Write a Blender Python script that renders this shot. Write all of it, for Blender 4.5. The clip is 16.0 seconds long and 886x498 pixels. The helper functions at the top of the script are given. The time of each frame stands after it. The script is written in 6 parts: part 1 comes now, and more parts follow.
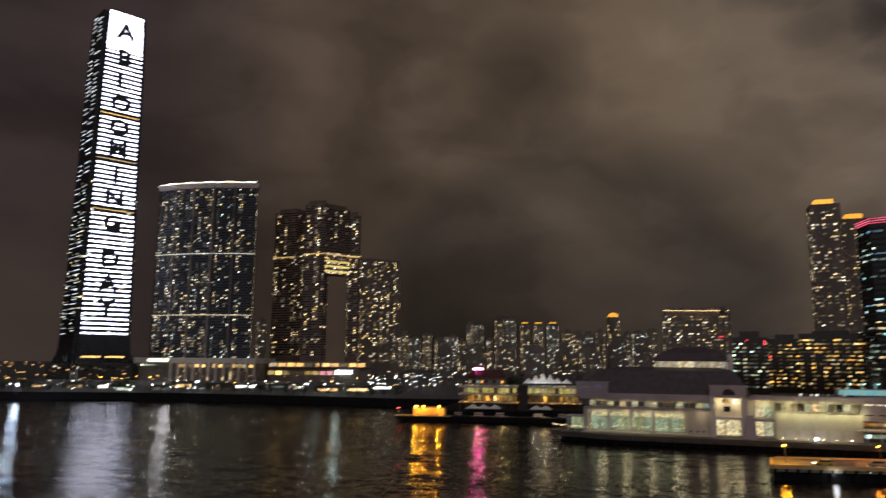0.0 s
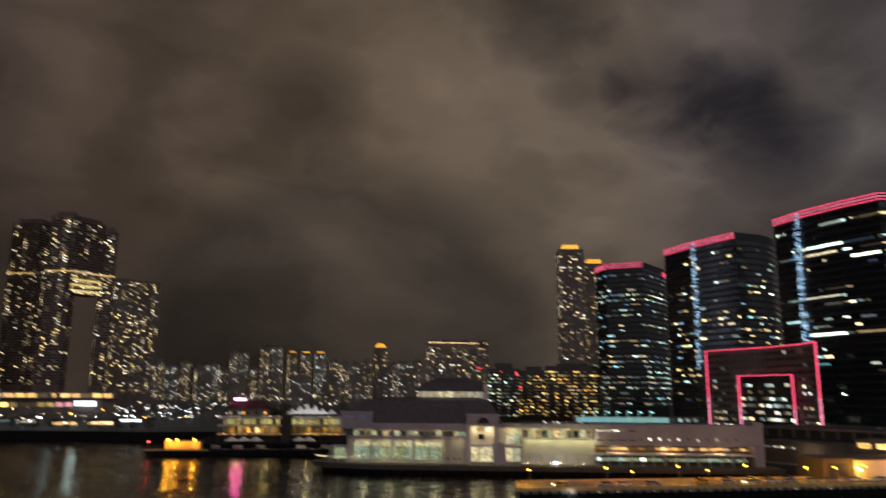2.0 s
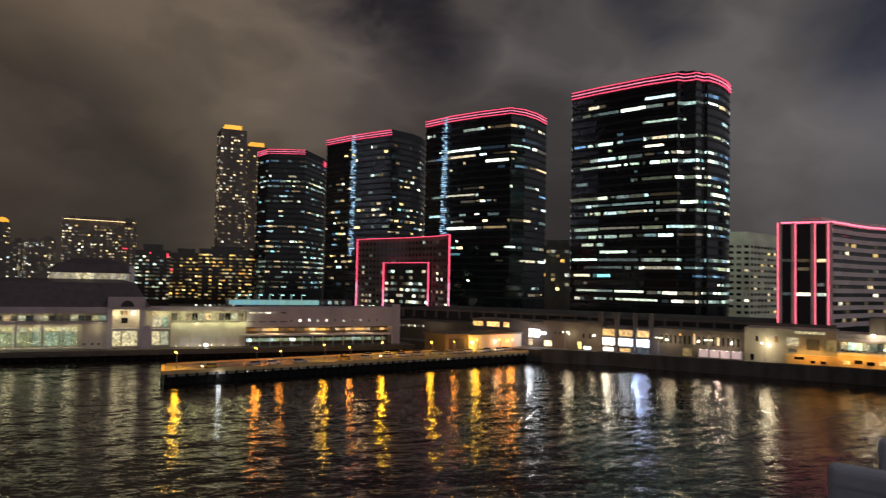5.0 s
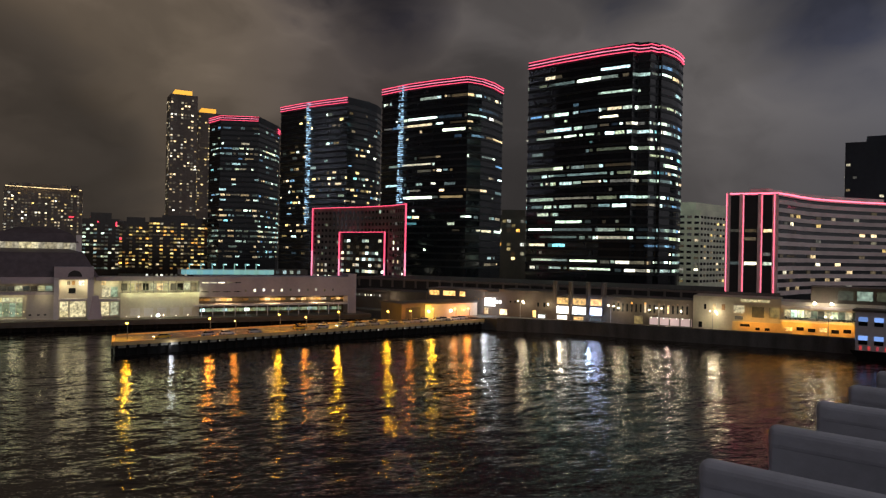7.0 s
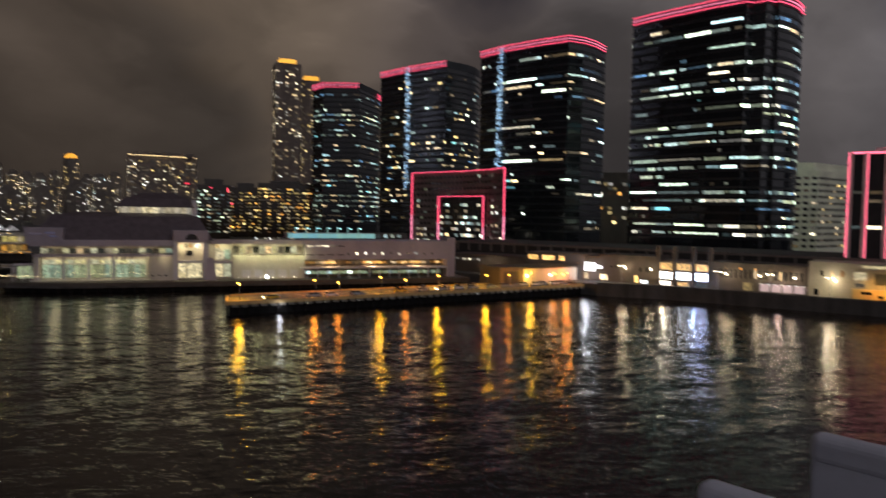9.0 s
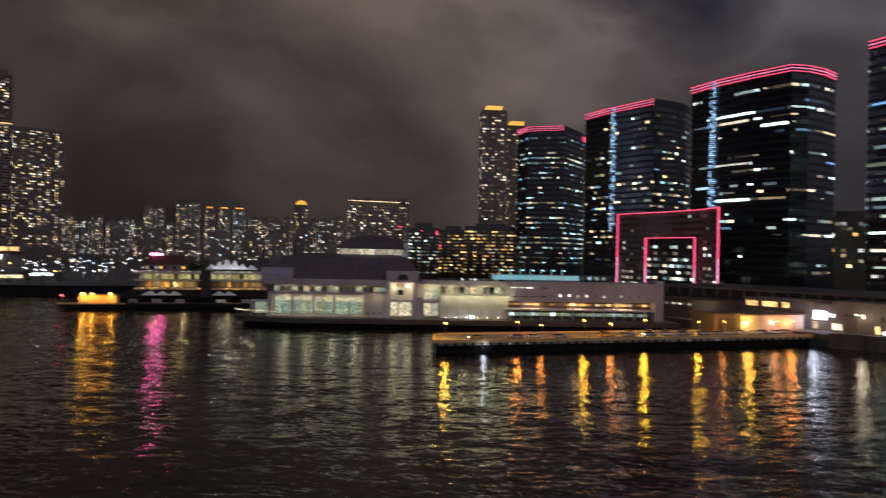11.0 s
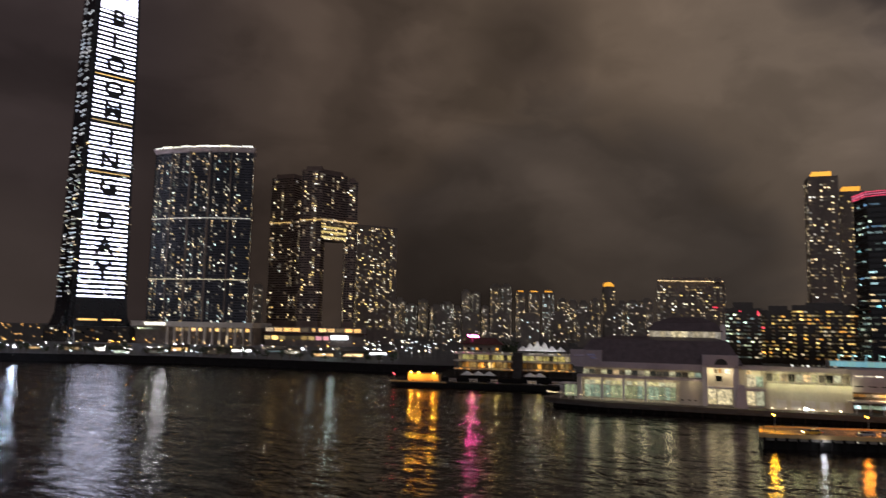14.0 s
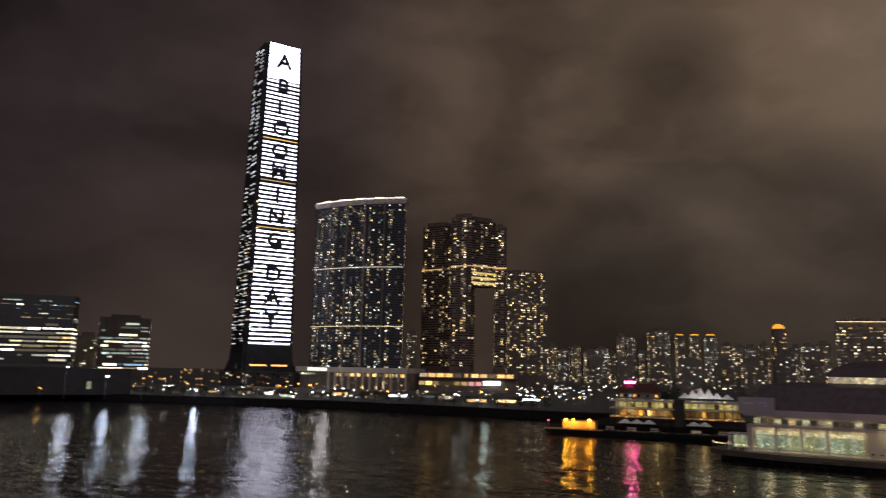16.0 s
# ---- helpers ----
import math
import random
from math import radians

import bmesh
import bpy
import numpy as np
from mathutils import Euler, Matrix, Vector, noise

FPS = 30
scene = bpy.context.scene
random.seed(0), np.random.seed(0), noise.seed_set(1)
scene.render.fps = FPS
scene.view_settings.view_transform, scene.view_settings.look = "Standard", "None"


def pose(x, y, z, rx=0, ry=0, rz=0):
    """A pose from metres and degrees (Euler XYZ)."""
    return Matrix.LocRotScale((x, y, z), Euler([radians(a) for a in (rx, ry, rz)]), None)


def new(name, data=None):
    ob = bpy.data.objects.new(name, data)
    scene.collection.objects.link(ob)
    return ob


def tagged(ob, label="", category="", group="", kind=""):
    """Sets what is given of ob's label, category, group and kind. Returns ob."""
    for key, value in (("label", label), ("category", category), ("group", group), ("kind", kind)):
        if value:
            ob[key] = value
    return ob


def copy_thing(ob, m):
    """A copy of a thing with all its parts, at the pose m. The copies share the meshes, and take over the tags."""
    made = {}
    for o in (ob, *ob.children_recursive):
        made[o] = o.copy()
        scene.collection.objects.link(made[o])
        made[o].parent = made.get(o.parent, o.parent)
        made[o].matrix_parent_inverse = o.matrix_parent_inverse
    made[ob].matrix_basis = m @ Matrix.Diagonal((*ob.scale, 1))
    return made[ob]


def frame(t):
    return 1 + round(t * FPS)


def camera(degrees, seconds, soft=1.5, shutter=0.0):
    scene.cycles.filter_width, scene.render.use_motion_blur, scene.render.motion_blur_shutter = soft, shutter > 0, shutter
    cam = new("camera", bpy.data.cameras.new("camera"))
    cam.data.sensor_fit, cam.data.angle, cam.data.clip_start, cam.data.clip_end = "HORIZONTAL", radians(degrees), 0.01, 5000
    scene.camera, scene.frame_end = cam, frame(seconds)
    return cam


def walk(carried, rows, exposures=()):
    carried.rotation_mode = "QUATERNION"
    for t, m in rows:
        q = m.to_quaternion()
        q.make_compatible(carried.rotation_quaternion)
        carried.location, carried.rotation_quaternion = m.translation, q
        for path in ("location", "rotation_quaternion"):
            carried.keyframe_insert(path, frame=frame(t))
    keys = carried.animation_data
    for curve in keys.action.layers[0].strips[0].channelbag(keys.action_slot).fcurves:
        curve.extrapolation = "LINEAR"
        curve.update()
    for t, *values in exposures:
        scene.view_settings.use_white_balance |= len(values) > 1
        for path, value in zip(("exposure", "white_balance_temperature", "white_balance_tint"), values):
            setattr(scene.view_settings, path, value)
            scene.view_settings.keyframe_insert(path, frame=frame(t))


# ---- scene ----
# Camera: one standpoint 30 m above the harbour, turning from the far shore to the near quay and back.
cam = camera(62.86, 16.0, soft=1.25, shutter=0.8)
EYE = 30.0
# seconds, yaw, pitch, roll in degrees
ROWS = [
    (0.0, -0.05, 8.711, -0.415), (0.5, -3.645, 10.2, -0.449), (1.0, -6.947, 11.723, -0.347), (1.5, -12.383, 12.478, -0.326),
    (2.0, -18.1, 11.145, -0.423), (2.5, -22.074, 7.875, -0.568), (3.0, -26.151, 5.163, -0.561), (3.5, -31.527, 3.715, -0.651),
    (4.0, -37.279, 3.204, -0.814), (4.5, -41.674, 2.927, -0.914), (5.0, -44.64, 2.467, -1.13), (5.2, -45.489, 2.262, -1.14),
    (7.3, -48.085, -0.209, -1.28), (7.5, -47.976, -0.431, -1.328), (8.0, -47.555, -1.369, -1.306), (8.5, -44.669, -4.364, -1.163),
    (9.0, -40.308, -2.865, -1.024), (9.2, -38.774, -1.954, -1.033), (11.3, -21.71, 0.565, -1.183), (11.5, -19.946, 1.008, -1.235),
    (12.0, -15.536, 1.969, -1.229), (12.5, -10.736, 2.909, -1.285), (13.0, -6.726, 3.914, -1.237), (13.5, -3.366, 4.857, -1.108),
    (14.0, -0.399, 6.146, -1.112), (14.5, 2.384, 7.484, -1.122), (15.0, 5.262, 8.581, -1.077), (15.5, 8.349, 9.23, -1.147),
    (16.0, 11.471, 9.444, -1.138),
]
walk(cam, [(t, pose(0, 0, EYE, 90 + pitch, roll, yaw)) for t, yaw, pitch, roll in ROWS],
     [(0.0, 0.03, 6550, 14), (3.0, 0.02, 6350, 13), (5.0, 0.08, 6350, 12), (8.0, 0.10, 6350, 11), (9.2, 0.10, 6300, 16), (11.3, 0.08, 5800, 19), (12.5, 0.06, 6000, 19), (14.0, 0.05, 6400, 17), (15.0, 0.0, 6650, 18), (16.0, 0.0, 6700, 18)])

# ---- night sky: low cloud lit brown by the city ----
world = bpy.data.worlds.new("night_sky")
scene.world = world
world.use_nodes = True
wt = world.node_tree
wt.nodes.clear()


def wn(kind, **values):
    node = wt.nodes.new(kind)
    for key, value in values.items():
        node.inputs[key].default_value = value
    return node


def sky_math(op, a, b):
    node = wt.nodes.new("ShaderNodeMath")
    node.operation = op
    for i, v in enumerate((a, b)):
        if isinstance(v, (int, float)):
            node.inputs[i].default_value = v
        else:
            wt.links.new(v, node.inputs[i])
    return node.outputs[0]


def sky_ramp(value, stops):
    """A smooth colour scale over 0..1."""
    node = wt.nodes.new("ShaderNodeValToRGB")
    cr = node.color_ramp
    cr.interpolation = "EASE"
    cr.elements[0].position, cr.elements[0].color = stops[0][0], (*stops[0][1], 1)
    cr.elements[1].position, cr.elements[1].color = stops[-1][0], (*stops[-1][1], 1)
    for pos, col in stops[1:-1]:
        cr.elements.new(pos).color = (*col, 1)
    wt.links.new(value, node.inputs["Fac"])
    return node.outputs["Color"]


def sky_blend(mode, a, b):
    node = wt.nodes.new("ShaderNodeMix")
    node.data_type, node.blend_type = "RGBA", mode
    node.inputs["Factor"].default_value = 1.0
    wt.links.new(a, node.inputs[6])
    wt.links.new(b, node.inputs[7])
    return node.outputs[2]


def grey(v):
    return (v, v, v)


coord = wt.nodes.new("ShaderNodeTexCoord")
split = wt.nodes.new("ShaderNodeSeparateXYZ")
wt.links.new(coord.outputs["Generated"], split.inputs["Vector"])
# compass bearing from -60 to 100 degrees on 0..1
turn_n = sky_math("MULTIPLY_ADD", sky_math("ARCTAN2", split.outputs["X"], split.outputs["Y"]), math.degrees(1) / 160)
turn_n.node.inputs[2].default_value = 60 / 160
glow_by_bearing = sky_ramp(turn_n, [(0.08, (0.0208, 0.0154, 0.0162)), (0.22, (0.0312, 0.0232, 0.0219)), (0.325, (0.0700, 0.0505, 0.0365)), (0.44, (0.1290, 0.0945, 0.0640)), (0.55, (0.1380, 0.1060, 0.0760)),
                                    (0.64, (0.1060, 0.0865, 0.0770)), (0.70, (0.0950, 0.0840, 0.0790)), (0.79, (0.1150, 0.1040, 0.0990)), (0.90, (0.0960, 0.0930, 0.1010))])
rise = sky_ramp(split.outputs["Z"], [(0.0, grey(0.52)), (0.09, grey(0.60)), (0.20, grey(0.88)), (0.32, grey(1.0)), (0.42, grey(0.98)), (0.58, grey(0.62)), (0.85, grey(0.28))])
squash = wt.nodes.new("ShaderNodeMapping")
squash.inputs["Scale"].default_value = (1.0, 1.0, 1.7)
squash.inputs["Location"].default_value = (0.35, 0.1, 0.0)
wt.links.new(coord.outputs["Generated"], squash.inputs["Vector"])
big = wn("ShaderNodeTexNoise", Scale=2.5, Detail=2.0, Roughness=0.45, Distortion=0.5)
fine = wn("ShaderNodeTexNoise", Scale=8.0, Detail=5.0, Roughness=0.5, Distortion=0.3)
for node in (big, fine):
    wt.links.new(squash.outputs["Vector"], node.inputs["Vector"])
cloud = sky_math("ADD", sky_math("MULTIPLY", big.outputs["Fac"], 0.68), sky_math("MULTIPLY", fine.outputs["Fac"], 0.32))
clouds = sky_ramp(cloud, [(0.36, grey(0.55)), (0.45, grey(0.78)), (0.53, grey(1.04)), (0.64, grey(1.35))])
seen = sky_blend("MULTIPLY", sky_blend("MULTIPLY", glow_by_bearing, rise), clouds)


def cloud_gap(toward, outer, inner, left, ragged):
    """A darker break in the cloud, with ragged edges."""
    d = wt.nodes.new("ShaderNodeVectorMath")
    d.operation = "DOT_PRODUCT"
    wt.links.new(coord.outputs["Generated"], d.inputs[0])
    d.inputs[1].default_value = toward
    edge = sky_math("MULTIPLY", sky_math("SUBTRACT", fine.outputs["Fac"], 0.5), ragged)
    return sky_ramp(sky_math("ADD", d.outputs["Value"], edge), [(outer, (1, 1, 1)), (inner, left)])


def heading(az, el):
    return (math.cos(radians(el)) * math.sin(radians(az)), math.cos(radians(el)) * math.cos(radians(az)), math.sin(radians(el)))


# bearing and height in degrees, outer and inner radius in degrees, what is left of the light, raggedness
for az, el, outer, inner, left, ragged in ((10, 1, 18.5, 13.5, (0.53, 0.56, 0.62), 0.05),
                                           (43.4, 17.6, 4.6, 3.1, (0.28, 0.30, 0.38), 0.008), (40.5, 20.6, 4.2, 2.8, (0.34, 0.36, 0.43), 0.008), (35.6, 22.0, 4.2, 2.0, (0.46, 0.47, 0.53), 0.012), (30.5, 23.2, 3.8, 1.5, (0.55, 0.56, 0.60), 0.012),
                                           (27, 29.0, 3.6, 1.2, (0.50, 0.51, 0.56), 0.012), (7, 21.6, 3.2, 1.0, (0.62, 0.62, 0.65), 0.009), (61, 21.6, 5.0, 2.6, (0.40, 0.43, 0.52), 0.012), (76.5, 17.5, 6.0, 3.0, (0.38, 0.42, 0.56), 0.012)):
    seen = sky_blend("MULTIPLY", seen, cloud_gap(heading(az, el), math.cos(radians(outer)), math.cos(radians(inner)), left, ragged))
# unseen glow over the city behind the standpoint, added to fill the facades
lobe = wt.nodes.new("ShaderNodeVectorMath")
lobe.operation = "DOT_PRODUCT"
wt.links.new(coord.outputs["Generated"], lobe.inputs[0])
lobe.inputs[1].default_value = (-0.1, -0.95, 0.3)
south_fill = sky_ramp(lobe.outputs["Value"], [(0.05, grey(0.0)), (0.45, (0.12, 0.112, 0.115)), (0.9, (0.30, 0.285, 0.29))])
# faint glow low over the road lights on the far shore
low = wt.nodes.new("ShaderNodeVectorMath")
low.operation = "DOT_PRODUCT"
wt.links.new(coord.outputs["Generated"], low.inputs[0])
low.inputs[1].default_value = (-0.53, 0.847, 0.02)
shore_glow = sky_ramp(low.outputs["Value"], [(0.955, grey(0.0)), (0.985, (0.012, 0.009, 0.0075)), (1.0, (0.034, 0.026, 0.021))])
all_sky = sky_blend("ADD", sky_blend("ADD", seen, south_fill), shore_glow)
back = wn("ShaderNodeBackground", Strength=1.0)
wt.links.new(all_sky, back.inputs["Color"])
out = wt.nodes.new("ShaderNodeOutputWorld")
wt.links.new(back.outputs["Background"], out.inputs["Surface"])


# ---- materials ----
def base_nodes(name):
    m = bpy.data.materials.new(name)
    m.use_nodes = True
    return m, m.node_tree, m.node_tree.nodes["Principled BSDF"]


def surface(name, color, rough=0.7, metal=0.0, scale=0.4, vary=0.35, bump=0.15, streak=0.0, gloss=0.5):
    """A weathered surface: two scales of tone, fine relief, and rain streaks on walls."""
    m, tree, bsdf = base_nodes(name)
    tc = tree.nodes.new("ShaderNodeTexCoord")
    a = tree.nodes.new("ShaderNodeTexNoise")
    a.inputs["Scale"].default_value, a.inputs["Detail"].default_value = scale, 6.0
    b = tree.nodes.new("ShaderNodeTexNoise")
    b.inputs["Scale"].default_value, b.inputs["Detail"].default_value = scale * 9, 4.0
    src = tc.outputs["Object"]
    if streak:
        mp = tree.nodes.new("ShaderNodeMapping")
        mp.inputs["Scale"].default_value = (1, 1, streak)
        tree.links.new(src, mp.inputs["Vector"])
        tree.links.new(mp.outputs["Vector"], a.inputs["Vector"])
    else:
        tree.links.new(src, a.inputs["Vector"])
    tree.links.new(src, b.inputs["Vector"])
    mixn = tree.nodes.new("ShaderNodeMath")
    mixn.operation = "MULTIPLY_ADD"
    mixn.inputs[1].default_value = 0.35
    tree.links.new(b.outputs["Fac"], mixn.inputs[0])
    tree.links.new(a.outputs["Fac"], mixn.inputs[2])
    r = tree.nodes.new("ShaderNodeValToRGB")
    lo = tuple(c * (1 - vary) for c in color)
    hi = tuple(min(1, c * (1 + vary * 0.6)) for c in color)
    r.color_ramp.elements[0].position, r.color_ramp.elements[0].color = 0.42, (*lo, 1)
    r.color_ramp.elements[1].position, r.color_ramp.elements[1].color = 0.86, (*hi, 1)
    tree.links.new(mixn.outputs[0], r.inputs["Fac"])
    tree.links.new(r.outputs["Color"], bsdf.inputs["Base Color"])
    bsdf.inputs["Roughness"].default_value, bsdf.inputs["Metallic"].default_value = rough, metal
    bsdf.inputs["Specular IOR Level"].default_value = gloss
    if bump:
        bp = tree.nodes.new("ShaderNodeBump")
        bp.inputs["Strength"].default_value, bp.inputs["Distance"].default_value = bump, 0.05
        tree.links.new(b.outputs["Fac"], bp.inputs["Height"])
        tree.links.new(bp.outputs["Normal"], bsdf.inputs["Normal"])
    return m


def glow(name, color, strength, spread=0.7, island=False, hue=0.12, sampled=False, broken=False, even=False, mottle=False):
    """Something that gives off light; each piece has its own brightness and a slightly different tint."""
    m, tree, bsdf = base_nodes(name)
    if island:
        rnd = tree.nodes.new("ShaderNodeNewGeometry").outputs["Random Per Island"]
    else:
        rnd = tree.nodes.new("ShaderNodeObjectInfo").outputs["Random"]
    mr = tree.nodes.new("ShaderNodeMapRange")
    mr.inputs["To Min"].default_value, mr.inputs["To Max"].default_value = strength * (1 - spread), strength * (1 + spread)
    if broken:
        # many dim rooms, few bright ones
        mr.inputs["To Min"].default_value, mr.inputs["To Max"].default_value = strength * 0.06, strength * (3.0 if even else 4.2)
        sq = tree.nodes.new("ShaderNodeMath")
        sq.operation = "POWER"
        sq.inputs[1].default_value = 2.2 if even else 3.6
        tree.links.new(rnd, sq.inputs[0])
        tree.links.new(sq.outputs[0], mr.inputs["Value"])
    else:
        tree.links.new(rnd, mr.inputs["Value"])
    tint = tree.nodes.new("ShaderNodeValToRGB")
    tint.color_ramp.interpolation = "LINEAR"
    warm = (min(1, color[0] * (1 + hue)), color[1], color[2] * (1 - 2 * hue))
    cool = (color[0] * (1 - hue), color[1], min(1, color[2] * (1 + hue)))
    tint.color_ramp.elements[0].color, tint.color_ramp.elements[1].color = (*warm, 1), (*cool, 1)
    wob = tree.nodes.new("ShaderNodeMath")
    wob.operation = "FRACT"
    sc = tree.nodes.new("ShaderNodeMath")
    sc.operation = "MULTIPLY"
    sc.inputs[1].default_value = 7.31
    tree.links.new(rnd, sc.inputs[0])
    tree.links.new(sc.outputs[0], wob.inputs[0])
    tree.links.new(wob.outputs[0], tint.inputs["Fac"])
    bsdf.inputs["Base Color"].default_value = (0.05, 0.05, 0.05, 1)
    bsdf.inputs["Roughness"].default_value = 0.3
    tree.links.new(tint.outputs["Color"], bsdf.inputs["Emission Color"])
    power = mr.outputs["Result"]
    if broken or mottle:
        # rooms are lit unevenly: curtains, ceilings, furniture
        geo = tree.nodes.new("ShaderNodeNewGeometry")
        n = tree.nodes.new("ShaderNodeTexNoise")
        n.inputs["Scale"].default_value, n.inputs["Detail"].default_value = (1.1, 4.0) if even or mottle else (0.7, 2.0)
        tree.links.new(geo.outputs["Position"], n.inputs["Vector"])
        k = tree.nodes.new("ShaderNodeMapRange")
        k.inputs["From Min"].default_value, k.inputs["From Max"].default_value = 0.3, 0.7
        k.inputs["To Min"].default_value, k.inputs["To Max"].default_value = (0.08, 1.9) if even else (0.3, 1.6) if broken else (0.25, 1.6)
        tree.links.new(n.outputs["Fac"], k.inputs["Value"])
        mul = tree.nodes.new("ShaderNodeMath")
        mul.operation = "MULTIPLY"
        tree.links.new(power, mul.inputs[0])
        tree.links.new(k.outputs["Result"], mul.inputs[1])
        power = mul.outputs[0]
    tree.links.new(power, bsdf.inputs["Emission Strength"])
    m.cycles.emission_sampling = "AUTO" if sampled else "NONE"
    return m


def water_material():
    m, tree, bsdf = base_nodes("harbour_water")
    bsdf.inputs["Base Color"].default_value = (0.014, 0.011, 0.010, 1)
    bsdf.inputs["Roughness"].default_value = 0.08
    bsdf.inputs["IOR"].default_value = 1.25
    tc = tree.nodes.new("ShaderNodeTexCoord")
    slope = None
    # wavelets from twelve metres down to a hand, steeper along the wind than across it
    for scale, steep, stretch, swing in ((0.05, 0.05, 0.5, 6), (0.14, 0.17, 0.34, 16), (0.45, 0.40, 0.34, 12), (1.5, 0.52, 0.40, 26), (5.0, 0.50, 0.50, 16), (13.0, 0.35, 0.6, 8)):
        turned = tree.nodes.new("ShaderNodeMapping")
        turned.inputs["Rotation"].default_value = (0, 0, radians(swing + 8))
        tree.links.new(tc.outputs["Object"], turned.inputs["Vector"])
        mp = tree.nodes.new("ShaderNodeMapping")
        mp.inputs["Scale"].default_value = (stretch, 1.0, 1.0)
        tree.links.new(turned.outputs["Vector"], mp.inputs["Vector"])
        n = tree.nodes.new("ShaderNodeTexNoise")
        n.inputs["Scale"].default_value, n.inputs["Detail"].default_value, n.inputs["Distortion"].default_value = scale, 1.5, 0.6
        tree.links.new(mp.outputs["Vector"], n.inputs["Vector"])
        away = tree.nodes.new("ShaderNodeVectorMath")
        away.operation = "SUBTRACT"
        away.inputs[1].default_value = (0.5, 0.5, 0.5)
        tree.links.new(n.outputs["Color"], away.inputs[0])
        s = tree.nodes.new("ShaderNodeVectorMath")
        s.operation = "MULTIPLY_ADD"
        s.inputs[1].default_value = (steep * 0.46, steep * 0.76, 0.0)
        s.inputs[2].default_value = (0.0, 0.0, 1.0)
        tree.links.new(away.outputs["Vector"], s.inputs[0])
        if slope:
            tree.links.new(slope, s.inputs[2])
        slope = s.outputs["Vector"]
    # the wind blows up the harbour, so the steep side of the waves faces that way
    wind = tree.nodes.new("ShaderNodeVectorRotate")
    wind.rotation_type = "Z_AXIS"
    wind.inputs["Angle"].default_value = radians(-22)
    tree.links.new(slope, wind.inputs["Vector"])
    norm = tree.nodes.new("ShaderNodeVectorMath")
    norm.operation = "NORMALIZE"
    tree.links.new(wind.outputs["Vector"], norm.inputs[0])
    tree.links.new(norm.outputs["Vector"], bsdf.inputs["Normal"])
    return m


WATER = water_material()
GROUND = surface("city_ground", (0.07, 0.07, 0.068), 0.9, scale=0.05)
ASPHALT = surface("pier_asphalt", (0.21, 0.195, 0.17), 0.85, scale=0.3, vary=0.5)
SEAWALL = surface("seawall_concrete", (0.085, 0.08, 0.074), 0.9, scale=0.25, vary=0.5, streak=0.25)
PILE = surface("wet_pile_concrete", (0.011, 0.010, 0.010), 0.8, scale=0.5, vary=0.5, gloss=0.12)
CREAM = surface("cream_render", (0.50, 0.46, 0.40), 0.75, scale=0.12, vary=0.22, streak=0.3)
WHITE = surface("white_painted_render", (0.55, 0.52, 0.54), 0.7, scale=0.12, vary=0.2, streak=0.3)
LILAC = surface("lilac_grey_painted_parapet", (0.36, 0.315, 0.355), 0.75, scale=0.12, vary=0.22, streak=0.3)
BEIGE = surface("beige_tiled_wall", (0.34, 0.315, 0.25), 0.7, scale=0.15, vary=0.25, streak=0.3)
GREYSTONE = surface("grey_stone_cladding", (0.082, 0.067, 0.054), 0.7, scale=0.15, vary=0.3, streak=0.3)
BROWNSTONE = surface("brown_stone_cladding", (0.17, 0.14, 0.12), 0.7, scale=0.15, vary=0.3)
DARKROOF = surface("plum_slate_roof", (0.085, 0.065, 0.075), 0.6, scale=0.5, vary=0.35)
GLASS_DARK = surface("dark_curtain_glass", (0.012, 0.015, 0.018), 0.16, scale=0.05, vary=0.5, bump=0.02)
GLASS_BROWN = surface("bronze_curtain_glass", (0.030, 0.022, 0.014), 0.15, scale=0.05, vary=0.5, bump=0.02)
SPANDREL = surface("charcoal_spandrel", (0.027, 0.031, 0.034), 0.45, metal=0.0, scale=0.1, vary=0.3, bump=0.03, gloss=0.25)
TOWERWALL = surface("dark_tiled_tower_wall", (0.15, 0.118, 0.098), 0.6, scale=0.06, vary=0.3, streak=0.2)
BLUEGREY = surface("blue_grey_tower_wall", (0.046, 0.050, 0.064), 0.6, scale=0.06, vary=0.3, streak=0.2, gloss=0.25)
ARCHWALL = surface("dark_brown_tower_wall", (0.125, 0.082, 0.064), 0.55, scale=0.06, vary=0.3, streak=0.2)
FARWALL = surface("far_tower_wall", (0.16, 0.14, 0.12), 0.8, scale=0.03, vary=0.3)
HOTELBAND = surface("pinkish_concrete_band", (0.66, 0.55, 0.53), 0.7, scale=0.15, vary=0.2)
PALEWALL = surface("pale_green_tiled_wall", (0.76, 0.78, 0.60), 0.6, scale=0.12, vary=0.22)
PANE = surface("unlit_window_glass", (0.010, 0.011, 0.012), 0.12, scale=0.2, bump=0.0, gloss=0.2)
METAL = surface("painted_steel", (0.20, 0.20, 0.20), 0.45, metal=0.5, scale=1.0)
HULL = surface("hull_steel_and_pier_shade", (0.010, 0.010, 0.010), 0.7, scale=0.4, gloss=0.15)
PARAPET = surface("grey_painted_concrete", (0.48, 0.50, 0.57), 0.8, scale=0.5, vary=0.25, bump=0.25)
CAP = surface("pale_concrete_cap", (0.49, 0.51, 0.58), 0.8, scale=0.6, vary=0.2, bump=0.25)
LEAF = surface("dark_foliage", (0.045, 0.065, 0.03), 0.8, scale=0.8, vary=0.5)
BARK = surface("bark", (0.10, 0.075, 0.05), 0.9, scale=1.5)
